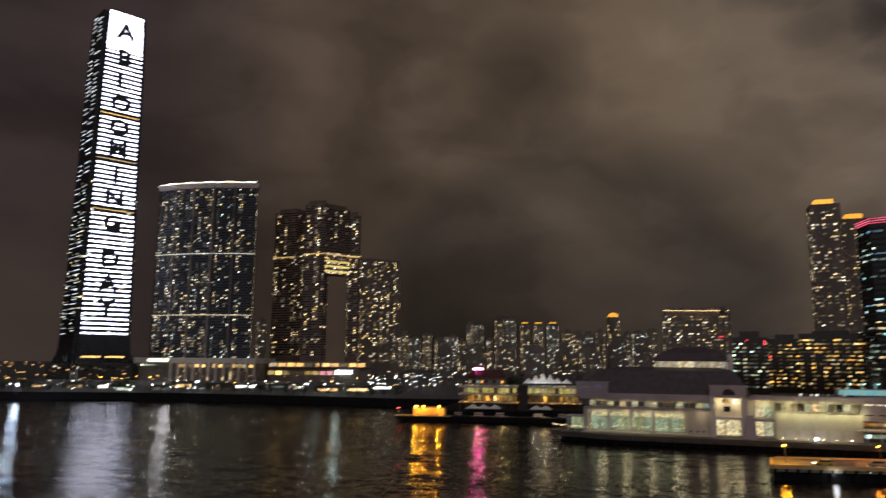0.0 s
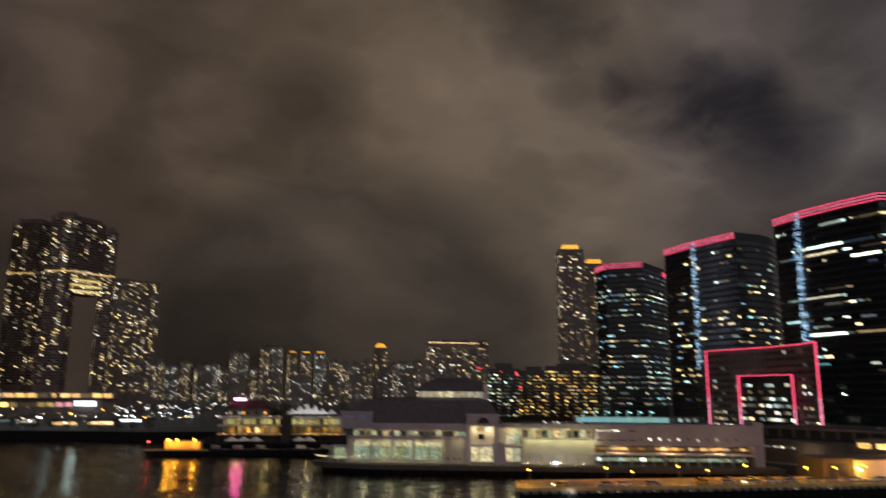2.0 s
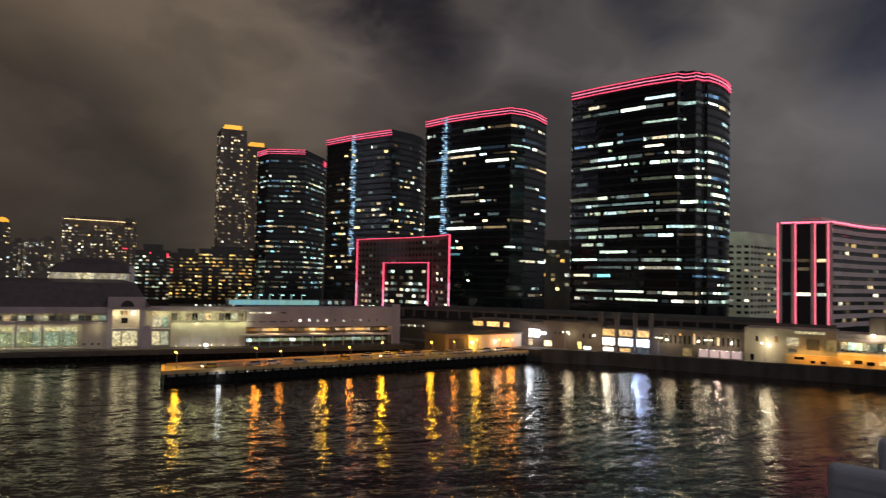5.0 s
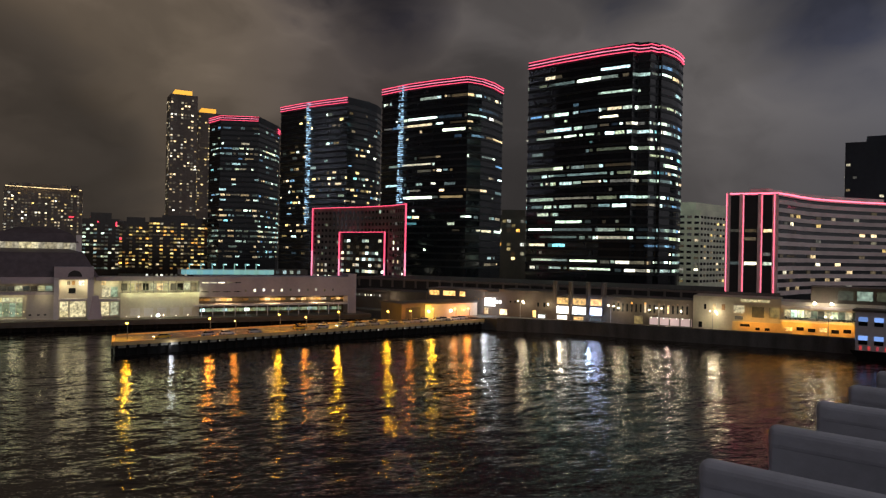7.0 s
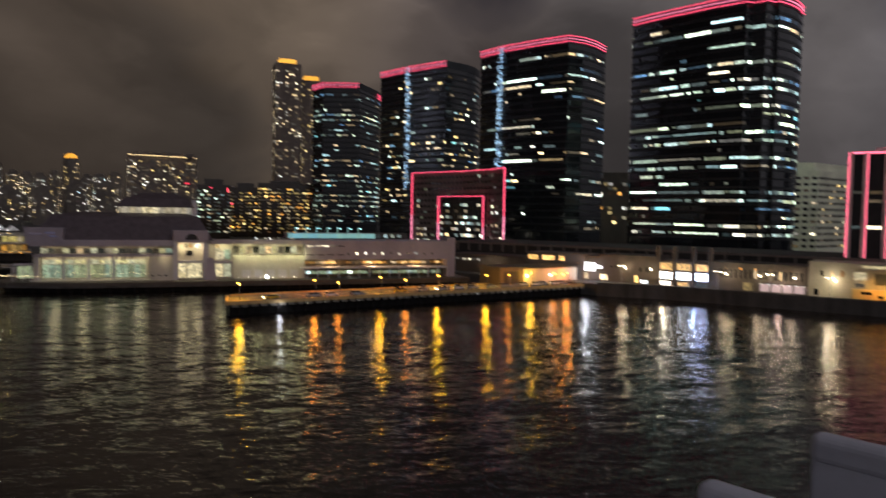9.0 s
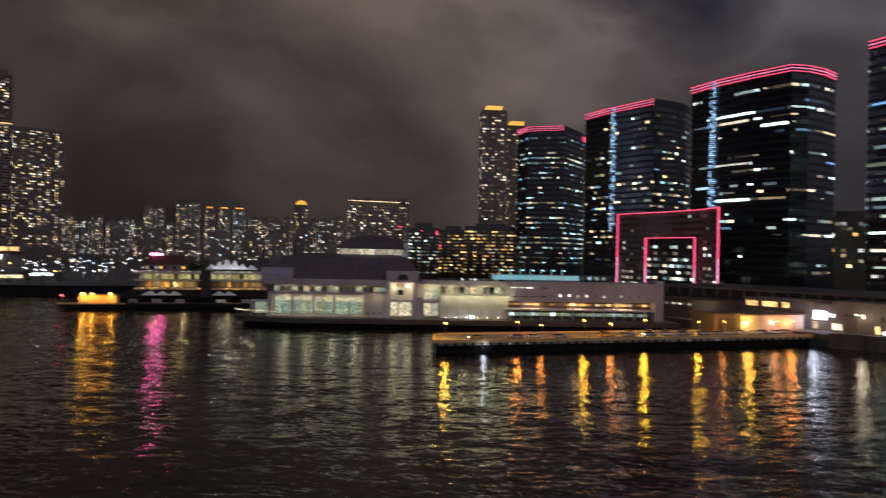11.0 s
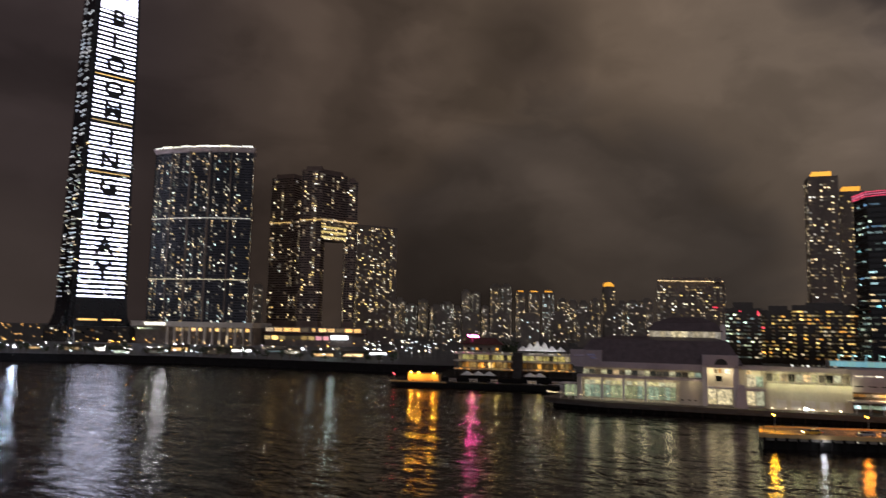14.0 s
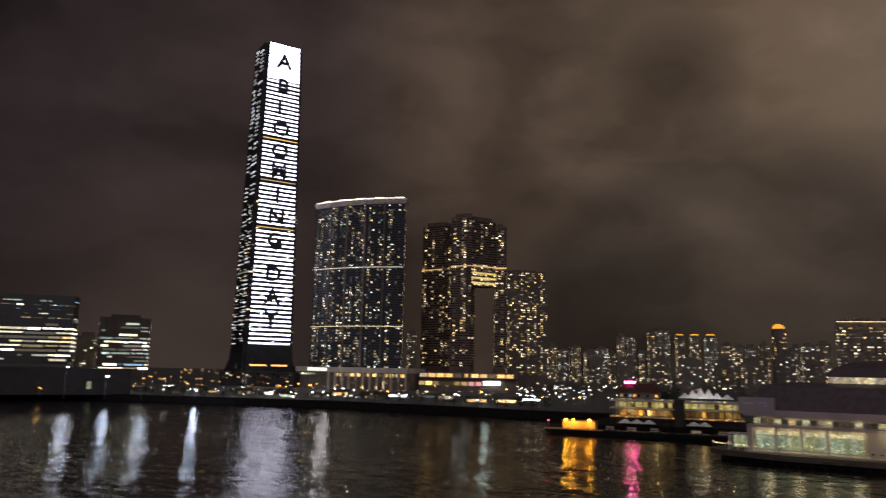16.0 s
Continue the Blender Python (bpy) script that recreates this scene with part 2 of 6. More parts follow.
TENT = surface("white_membrane", (0.75, 0.75, 0.73), 0.6, scale=0.2, vary=0.1)
REDROOF = surface("red_tile_roof", (0.085, 0.028, 0.024), 0.7, scale=0.4)
OCHRE = surface("ochre_render", (0.55, 0.38, 0.16), 0.75, scale=0.2, vary=0.25)
TYRE = surface("rubber", (0.02, 0.02, 0.02), 0.8, scale=3)
DARKSTONE = surface("dark_stone_cladding", (0.036, 0.033, 0.031), 0.8, scale=0.15, vary=0.3)
BLACK = surface("black_louvre", (0.012, 0.012, 0.013), 0.5, scale=0.5)

PALETTE = {
    "white": (1.0, 0.88, 0.70), "cool": (0.76, 0.98, 0.92), "green": (0.82, 1.0, 0.72), "warm": (1.0, 0.70, 0.40),
    "yellow": (1.0, 0.66, 0.24), "amber": (1.0, 0.42, 0.07), "tealsheen": (0.30, 0.85, 1.0),
    "dimcool": (0.20, 0.29, 0.27), "dimwarm": (0.36, 0.28, 0.17), "bluesheen": (0.07, 0.15, 0.25), "dimgold": (0.46, 0.30, 0.08),
}
LIT = {k: glow("lit_window_" + k, c, 0.62, 0.7, broken=True) for k, c in PALETTE.items()}
STRIP = {k: glow("lit_floor_strip_" + k, c, 1.2, 0.7, broken=True, even=True) for k, c in PALETTE.items()}
STRIP_I = {k: glow("lit_floor_strips_" + k, c, 1.2, 0.7, island=True, broken=True, even=True) for k, c in PALETTE.items()}
LIT_I = {k: glow("lit_windows_" + k, c, 0.8, 0.8, island=True, broken=True) for k, c in PALETTE.items()}
PINK = glow("pink_led", (1.0, 0.085, 0.165), 1.5, 0.1, hue=0.0)
PINKHOT = glow("bright_pink_led", (1.0, 0.15, 0.23), 2.4, 0.1, hue=0.0)
PINKPALE = glow("pale_pink_led", (1.0, 0.26, 0.40), 1.3, 0.1, hue=0.0)
LEDWHITE = glow("white_led_bar", (0.74, 0.77, 1.0), 4.4, 0.3, hue=0.05)
LEDDIM = glow("dim_white_led_bar", (0.82, 0.88, 1.0), 0.85, 0.6, hue=0.08)
LEDCYAN = glow("cyan_white_led", (0.40, 0.66, 1.0), 1.05, 0.8, island=True, hue=0.1)
SODIUM = glow("sodium_lamp", (1.0, 0.42, 0.035), 30, 0.3, sampled=True)
ORANGELAMP = glow("orange_lamp", (1.0, 0.36, 0.04), 30, 0.3, sampled=True)
WHITELAMP = glow("white_lamp", (0.88, 0.95, 1.0), 60, 0.3, sampled=True)
WARMLAMP = glow("warm_lamp", (1.0, 0.78, 0.48), 30, 0.4, sampled=True)
REDLAMP = glow("red_lamp", (1.0, 0.05, 0.06), 25, 0.2, hue=0.0, sampled=True)
CYANLAMP = glow("cyan_lamp", (0.5, 0.95, 1.0), 4, 0.2)
CYANWASH = glow("cyan_floodlit_wash", (0.42, 0.90, 0.92), 0.42, 0.1)
ORANGECROWN = glow("orange_lit_crown", (1.0, 0.42, 0.04), 1.3, 0.2)
CREAMGLOW = glow("lit_cream_glazing", (1.0, 0.84, 0.48), 0.62, 0.3, hue=0.05, mottle=True)
MINTGLOW = glow("lit_mint_glazing", (0.62, 0.78, 0.48), 0.36, 0.35, mottle=True)
OLIVEGLOW = glow("lit_olive_gallery", (0.95, 0.78, 0.24), 0.36, 0.5, mottle=True)
TRANSOM = glow("lit_cream_ceiling_band", (1.0, 0.90, 0.52), 0.50, 0.3, mottle=True)
BLUEWHITE = glow("blue_white_sign_panel", (0.55, 0.66, 1.0), 7.0, 0.1, hue=0.0, sampled=True)
CROWNWHITE = glow("crown_floodlight", (1.0, 0.95, 0.82), 2.0, 0.3)
SHOPWHITE = glow("shop_white_panel", (0.92, 0.92, 1.0), 3.2, 0.4, sampled=True, mottle=True)
SHOPORANGE = glow("shop_orange_panel", (1.0, 0.56, 0.20), 1.35, 0.4, sampled=True, mottle=True)
OCHRELINE = glow("gold_light_line", (1.0, 0.62, 0.24), 0.85, 0.4)
GOLDROOMS = glow("gold_lit_lounge", (1.0, 0.74, 0.26), 0.95, 0.2, mottle=True)
LINEWHITE = glow("white_light_line", (1.0, 0.88, 0.70), 1.0, 0.1)
BLUEGLOW = glow("blue_lit_window", (0.26, 0.46, 1.0), 0.65, 0.4, hue=0.0)


# ---- building helpers ----
def thing(name, at, label, category, group="", kind=""):
    ob = new(name)
    ob.empty_display_size = 1.0
    ob.location = at
    return tagged(ob, label, category, group, kind)


def mesh_of(name, bm, material):
    me = bpy.data.meshes.new(name)
    bm.normal_update()
    bm.to_mesh(me)
    bm.free()
    me.materials.append(material)
    return me


def hang(name, me, parent, label="", kind="", m=None):
    """Links a mesh under parent, with world coordinates (or the world pose m)."""
    ob = new(name, me)
    ob.parent = parent
    root = parent.parent or parent
    ob.matrix_parent_inverse = Matrix.Translation(root.location).inverted() if parent.type == "EMPTY" else Matrix()
    if m is not None:
        ob.matrix_basis = m
    return tagged(ob, label, kind=kind)


def part(name, bm, material, parent, label="", kind=""):
    return hang(name, mesh_of(name, bm, material), parent, label, kind)


def solid(name, bm, material, label, category, kind="", group=""):
    return tagged(new(name, mesh_of(name, bm, material)), label, category, group, kind)


def prism(bm, pts, z0, z1, m=None):
    """Upright prism over a plan polygon."""
    m = m or Matrix()
    lo = [bm.verts.new(m @ Vector((x, y, z0))) for x, y in pts]
    hi = [bm.verts.new(m @ Vector((x, y, z1))) for x, y in pts]
    n = len(pts)
    bm.faces.new(lo[::-1])
    bm.faces.new(hi)
    for i in range(n):
        bm.faces.new((lo[i], lo[(i + 1) % n], hi[(i + 1) % n], hi[i]))
    return bm


def box(bm, x0, x1, y0, y1, z0, z1, m=None):
    return prism(bm, [(x0, y0), (x1, y0), (x1, y1), (x0, y1)], z0, z1, m)


def taper(bm, pts0, pts1, z0, z1, m=None):
    m = m or Matrix()
    lo = [bm.verts.new(m @ Vector((x, y, z0))) for x, y in pts0]
    hi = [bm.verts.new(m @ Vector((x, y, z1))) for x, y in pts1]
    n = len(pts0)
    bm.faces.new(lo[::-1])
    bm.faces.new(hi)
    for i in range(n):
        bm.faces.new((lo[i], lo[(i + 1) % n], hi[(i + 1) % n], hi[i]))
    return bm


def rod(bm, a, b, r, sides=6, r1=None):
    a, b = Vector(a), Vector(b)
    q = (b - a).to_track_quat("Z", "Y").to_matrix()
    r1 = r if r1 is None else r1
    lo = [bm.verts.new(a + q @ Vector((math.cos(k * math.tau / sides) * r, math.sin(k * math.tau / sides) * r, 0))) for k in range(sides)]
    hi = [bm.verts.new(b + q @ Vector((math.cos(k * math.tau / sides) * r1, math.sin(k * math.tau / sides) * r1, 0))) for k in range(sides)]
    bm.faces.new(lo[::-1])
    bm.faces.new(hi)
    for i in range(sides):
        bm.faces.new((lo[i], lo[(i + 1) % sides], hi[(i + 1) % sides], hi[i]))
    return bm


def ball(bm, at, r, flat=1.0, sub=1):
    bmesh.ops.create_icosphere(bm, subdivisions=sub, radius=r, matrix=Matrix.Translation(at) @ Matrix.Diagonal((1, 1, flat, 1)))
    return bm


def BM():
    return bmesh.new()


def ccw(pts):
    area = sum(pts[i][0] * pts[(i + 1) % len(pts)][1] - pts[(i + 1) % len(pts)][0] * pts[i][1] for i in range(len(pts)))
    return list(pts) if area > 0 else list(pts)[::-1]


def offset(pts, d):
    """Plan polygon (counter-clockwise) moved outwards by d."""
    n, res = len(pts), []
    for i in range(n):
        p, q, r = Vector(pts[i - 1]), Vector(pts[i]), Vector(pts[(i + 1) % n])
        e, f = (q - p).normalized(), (r - q).normalized()
        a, b = Vector((e.y, -e.x)), Vector((f.y, -f.x))
        s = a + b
        k = 2 * d / max(0.4, s.length_squared)
        res.append((q.x + s.x * k, q.y + s.y * k))
    return res


def rounded(pts, radii, steps=5):
    """Plan polygon with rounded corners."""
    n, res = len(pts), []
    for i in range(n):
        q = Vector(pts[i])
        r = radii[i]
        if r <= 0:
            res.append((q.x, q.y))
            continue
        p, s = Vector(pts[i - 1]), Vector(pts[(i + 1) % n])
        a, b = q + (p - q).normalized() * r, q + (s - q).normalized() * r
        for k in range(steps + 1):
            t = k / steps
            v = a * (1 - t) ** 2 + q * 2 * t * (1 - t) + b * t * t
            res.append((v.x, v.y))
    return res


UNIT = {}


def unit_box(material):
    """One window-sized box mesh per material, shared by all its pieces."""
    if material.name not in UNIT:
        bm = BM()
        box(bm, -0.5, 0.5, -0.5, 0.5, -0.5, 0.5)
        UNIT[material.name] = mesh_of("window", bm, material)
    return UNIT[material.name]


def facade_cells(poly, z0, z1, floor, bay):
    """All window places of a plan: edge, floor, bay, centre, direction, width, faces the harbour or not."""
    n = len(poly)
    floors = int((z1 - z0) / floor)
    for e in range(n):
        p, q = Vector(poly[e]), Vector(poly[(e + 1) % n])
        d = q - p
        length = d.length
        if length < 1.0:
            continue
        u = d / length
        out_n = Vector((u.y, -u.x))
        mid = (p + q) / 2
        count = max(1, round(length / bay))
        front = out_n.dot(-mid) > 0
        for k in range(floors):
            for i in range(count):
                yield e, k, i, p + u * (length * (i + 0.5) / count), u, out_n, length / count, front, count, floors


def windows(parent, poly, z0, z1, floor, bay, rule, sill=0.9, wh=1.9, fill=0.9, depth=0.16, limit=260, dark=False, name="window", seed=1):
    """Window panes on every facade. rule(e, k, i, rng) gives the kind of light or None. The first ones on the harbour side are pieces of their own."""
    rng = random.Random(seed)
    near, rest = [], {}
    for e, k, i, c, u, out_n, w, front, count, floors in facade_cells(poly, z0, z1, floor, bay):
        kind = rule(e, k, i, rng, count, floors)
        if kind is None and not dark:
            continue
        z = z0 + k * floor + sill + wh / 2
        m = Matrix(((u.x * w * fill, out_n.x * depth, 0, c.x), (u.y * w * fill, out_n.y * depth, 0, c.y), (0, 0, wh, z), (0, 0, 0, 1)))
        if kind and front:
            near.append((m, kind))
        else:
            rest.setdefault(kind or "dark", []).append(m)
    rng.shuffle(near)
    for m, kind in near[:limit]:
        ob = new(name, unit_box(LIT[kind]))
        ob.parent = parent
        ob.matrix_parent_inverse = Matrix.Translation(parent.location).inverted()
        ob.matrix_basis = m
    for m, kind in near[limit:]:
        rest.setdefault(kind, []).append(m)
    for kind, ms in rest.items():
        joined_boxes("dark_panes" if kind == "dark" else "lit_panes", ms, PANE if kind == "dark" else LIT_I[kind], parent)


CORNERS = [(-0.5, -0.5, -0.5), (0.5, -0.5, -0.5), (0.5, 0.5, -0.5), (-0.5, 0.5, -0.5), (-0.5, -0.5, 0.5), (0.5, -0.5, 0.5), (0.5, 0.5, 0.5), (-0.5, 0.5, 0.5)]
QUADS = [(0, 3, 2, 1), (4, 5, 6, 7), (0, 1, 5, 4), (1, 2, 6, 5), (2, 3, 7, 6), (3, 0, 4, 7)]


def joined_boxes(name, ms, material, parent, label=""):
    verts, faces = [], []
    for m in ms:
        b = len(verts)
        verts += [m @ Vector(c) for c in CORNERS]
        faces += [tuple(b + i for i in f) for f in QUADS]
    me = bpy.data.meshes.new(name)
    me.from_pydata(verts, [], faces)
    me.materials.append(material)
    return hang(name, me, parent, label, "stuff")


def bands(parent, poly, zs, h, out_d, material, name="spandrel_band"):
    """One ring a storey, all on one mesh."""
    bm = BM()
    prism(bm, offset(poly, out_d), 0, h)
    me = mesh_of(name, bm, material)
    for z in zs:
        hang(name, me, parent, m=Matrix.Translation((0, 0, z)))


def led_line(name, parent, path, z, material, size=0.45, h=0.5):
    """One continuous light line along a plan path at one height."""
    bm = BM()
    pts = [Vector(p) for p in path]
    rings = []
    for i, p in enumerate(pts):
        u = (pts[min(i + 1, len(pts) - 1)] - pts[max(i - 1, 0)]).normalized()
        q = p + Vector((u.y, -u.x)) * size
        rings.append([bm.verts.new((p.x, p.y, z)), bm.verts.new((q.x, q.y, z)), bm.verts.new((q.x, q.y, z + h)), bm.verts.new((p.x, p.y, z + h))])
    for a, b in zip(rings, rings[1:]):
        for k in range(4):
            bm.faces.new((a[k], a[(k + 1) % 4], b[(k + 1) % 4], b[k]))
    bm.faces.new(rings[0][::-1])
    bm.faces.new(rings[-1])
    bmesh.ops.recalc_face_normals(bm, faces=bm.faces[:])
    return part(name, bm, material, parent)


def bearing(az, dist):
    """Plan point at a compass bearing and distance from the standpoint."""
    return (dist * math.sin(radians(az)), dist * math.cos(radians(az)))


def rect(c, w, d, turn):
    """Plan rectangle round c; turn in degrees."""
    a = radians(turn)
    u, v = Vector((math.cos(a), math.sin(a))), Vector((-math.sin(a), math.cos(a)))
    return ccw([tuple(Vector(c) + u * sx * w / 2 + v * sy * d / 2) for sx, sy in ((-1, -1), (1, -1), (1, 1), (-1, 1))])


def centre(pts):
    return (sum(p[0] for p in pts) / len(pts), sum(p[1] for p in pts) / len(pts))


def point_lamp(name, at, color, watts, radius=0.3):
    d = bpy.data.lights.new(name, "POINT")
    d.color, d.energy, d.shadow_soft_size = color, watts, radius
    ob = new(name, d)
    ob.location = at
    return ob


def wall_wash(name, m, x, y, z, length, color, watts):
    """A long floodlight batten that faces a wall, in a local frame."""
    d = bpy.data.lights.new(name, "AREA")
    d.shape, d.size, d.size_y, d.color, d.energy = "RECTANGLE", length, 0.4, color, watts
    ob = new(name, d)
    ob.matrix_world = m @ Matrix.Translation((x, y, z)) @ pose(0, 0, 0, 78)
    return ob


# ---- water and land ----
bm = BM()
bmesh.ops.create_grid(bm, x_segments=8, y_segments=8, size=4800)
solid("water", bm, WATER, "dark rippled harbour water with long light reflections", "water", "structure")

SHORE = [(-4700, 700), (-900, 560), (-490, 540), (-300, 536), (-190, 534), (-95, 505), (-35, 482), (60, 470), (130, 400), (195, 300), (205, 240),
         (220, 167), (232, 147), (243, 108), (254, 74), (258, 50), (264, 20), (290, -300), (400, -4700), (4700, -4700), (4700, 4700), (-4700, 4700)]
bm = BM()
prism(bm, ccw(SHORE), -6, 4.4)
ground = solid("ground", bm, GROUND, "dark city ground behind the sea walls", "ground", "structure")


def wall_run(bm, pts, z0, z1, thick):
    for a, b in zip(pts, pts[1:]):
        a, b = Vector(a), Vector(b)
        u = (b - a).normalized()
        o = Vector((u.y, -u.x)) * thick
        prism(bm, ccw([tuple(a - o), tuple(b - o), tuple(b + o * 0.2), tuple(a + o * 0.2)]), z0, z1)


bm = BM()
wall_run(bm, [(218.5, 168), (231, 147), (242, 108), (253, 74), (257, 50), (263, 18)], -2, 5.0, 0.9)
seawall = solid("seawall", bm, SEAWALL, "weathered concrete sea wall along the quay", "sea wall", "structure")
bm = BM()
wall_run(bm, [(-900, 558), (-490, 538), (-300, 534), (-190, 532), (-95, 503), (-35, 480), (60, 468)], -2, 5.2, 1.2)
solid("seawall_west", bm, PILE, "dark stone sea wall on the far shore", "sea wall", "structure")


# ---- tall tower with light bars and writing ----
def landmark_tower():
    c = (-434.5, 912.6)
    t = thing("skyscraper", (*c, 4.4), "very tall tapering glass skyscraper with white light bars and writing", "skyscraper")
    turn = radians(-46.7 + 90)
    u, n = Vector((math.cos(turn), math.sin(turn))), Vector((math.cos(turn - math.pi / 2), math.sin(turn - math.pi / 2)))

    def plan(half, notch):
        h, k = half, half - notch
        pts = [(-k, -h), (k, -h), (k, -k), (h, -k), (h, k), (k, k), (k, h), (-k, h), (-k, k), (-h, k), (-h, -k), (-k, -k)]
        return [(c[0] + u.x * x - n.x * y, c[1] + u.y * x - n.y * y) for x, y in pts]
    bm = BM()
    taper(bm, ccw(plan(36, 4)), ccw(plan(32.5, 4)), 4.4, 60)
    taper(bm, ccw(plan(32.5, 4)), ccw(plan(27.6, 4)), 60, 420)
    taper(bm, ccw(plan(27.6, 4)), ccw(plan(26.4, 4)), 420, 474)
    part("shaft", bm, GLASS_DARK, t, "dark glass shaft with notched corners")

    def half_at(z):
        return 32.5 + (27.6 - 32.5) * (z - 60) / 360 if z < 420 else 27.6 - 1.2 * (z - 420) / 54
    # screen walls that rise above the roof on each side
    for k, (ax, ay) in enumerate(((1, 0), (-1, 0), (0, 1), (0, -1))):
        bm = BM()
        for s in (0,):
            h = 26.4
            a = (c[0] + (u.x * ax - n.x * ay) * h, c[1] + (u.y * ax - n.y * ay) * h)
            d = u if ay else n
            prism(bm, ccw([(a[0] - d.x * 19, a[1] - d.y * 19), (a[0] + d.x * 19, a[1] + d.y * 19),
                           (a[0] + d.x * 19 - (u.x * ax - n.x * ay), a[1] + d.y * 19 - (u.y * ax - n.y * ay)),
                           (a[0] - d.x * 19 - (u.x * ax - n.x * ay), a[1] - d.y * 19 - (u.y * ax - n.y * ay))]), 470, 476.5)
        part("roof_screen", bm, SPANDREL, t)
    # flared skirts at the foot
    for sx in (-1, 1):
        bm = BM()
        g = lambda q: [(c[0] + u.x * x - n.x * y, c[1] + u.y * x - n.y * y) for x, y in q]
        rings = []
        for j in range(7):
            f = 33 + 12 * (1 - j / 6) ** 2
            rings.append([bm.verts.new((x, y, 18 + j * 7)) for x, y in ccw(g([(sx * 20, -22), (sx * f, -22), (sx * f, 22), (sx * 20, 22)]))])
        for a, b in zip(rings, rings[1:]):
            for k in range(4):
                bm.faces.new((a[k], a[(k + 1) % 4], b[(k + 1) % 4], b[k]))
        bm.faces.new(rings[0][::-1])
        bm.faces.new(rings[-1])
        part("skirt", bm, GLASS_DARK, t)
    # light bars across the front, shorter broken ones on the side face
    bm = BM()
    box(bm, -0.5, 0.5, -0.5, 0.5, -0.5, 0.5)
    me = mesh_of("light_bar", bm, LEDWHITE)
    bm = BM()
    box(bm, -0.5, 0.5, -0.5, 0.5, -0.5, 0.5)
    me_dim = mesh_of("light_bar", bm, LEDDIM)
    bm = BM()
    box(bm, -0.5, 0.5, -0.5, 0.5, -0.5, 0.5)
    me_gold = mesh_of("plant_floor_light", bm, OCHRELINE)
    rng = random.Random(4)
    gaps = (338, 277, 213.5)
    z = 59.0
    while z < 475:
        h = half_at(z) + 0.35
        wide = 2 * (h - 5.5)
        plant = any(abs(z - g) < 3.0 for g in gaps)
        thick = 1.0 if plant else 2.3 if z < 419 else 5.2
        m = Matrix(((u.x * wide, n.x * 0.5, 0, c[0] + n.x * h), (u.y * wide, n.y * 0.5, 0, c[1] + n.y * h), (0, 0, thick, z), (0, 0, 0, 1)))
        hang("plant_floor_light" if plant else "light_bar", me_gold if plant else me, t, m=m)
        o, k = -u, h - 5.5
        for s0, s1 in ((-0.95, -0.12), (-0.02, 0.95)):
            if plant or rng.random() < 0.22:
                continue
            f0, f1 = s0 + rng.uniform(0, 0.3), s1 - rng.uniform(0, 0.3)
            cx, cy = c[0] + o.x * h + n.x * k * (f0 + f1) / 2, c[1] + o.y * h + n.y * k * (f0 + f1) / 2
            m = Matrix(((n.x * k * (f1 - f0), o.x * 0.5, 0, cx), (n.y * k * (f1 - f0), o.y * 0.5, 0, cy), (0, 0, 0.8, z + rng.uniform(-0.6, 0.6)), (0, 0, 0, 1)))
            hang("light_bar", me_dim, t, m=m)
        z += 5.9
    # dark letters down the front
    for ch, zc in zip("ABLOOMINGDAY", (449, 413, 381, 351, 319, 291, 256, 227, 195, 150, 120, 90)):
        cu = bpy.data.curves.new("letter", "FONT")
        cu.body, cu.size, cu.align_x, cu.align_y, cu.extrude = ch, 27, "CENTER", "CENTER", 0.15
        cu.offset = 0.9
        tmp = bpy.data.objects.new("letter", cu)
        me_l = bpy.data.meshes.new_from_object(tmp)
        bpy.data.objects.remove(tmp)
        me_l.materials.clear()
        me_l.materials.append(BLACK)
        h = half_at(zc) + 0.95
        m = Matrix(((u.x * 1.12, 0, n.x, c[0] + n.x * h), (u.y * 1.12, 0, n.y, c[1] + n.y * h), (0, 1, 0, zc), (0, 0, 0, 1)))
        hang("letter", me_l, t, m=m)

    def rule(e, k, i, rng, count, floors):
        return rng.choice(("white", "cool", "white", "warm")) if rng.random() < 0.14 else None
    for k in range(6):
        foot = 60 + k * 31.5
        windows(t, ccw(plan(half_at(foot + 15), 4)), foot, foot + 31.5, 4.5, 3.2, rule, limit=20, wh=1.6, depth=0.9, seed=11 + k)
    # lit lobby
    bm = BM()
    for s in (-1, 1):
        f = lambda q: [(c[0] + u.x * x + n.x * y, c[1] + u.y * x + n.y * y) for x, y in q]
        prism(bm, ccw(f([(s * 14 - 11, 30), (s * 14 + 11, 30), (s * 14 + 11, 34.4), (s * 14 - 11, 34.4)])), 24, 32)
    part("lobby_glazing", bm, SHOPORANGE, t)
    return t


landmark_tower()


# ---- the two wide residential towers ----
def curved_front(p, q, bow, steps=10):
    p, q = Vector(p), Vector(q)
    n = Vector(((q - p).y, -(q - p).x)).normalized()
    return [tuple(p + (q - p) * (k / steps) + n * bow * (1 - (2 * k / steps - 1) ** 2)) for k in range(steps + 1)]


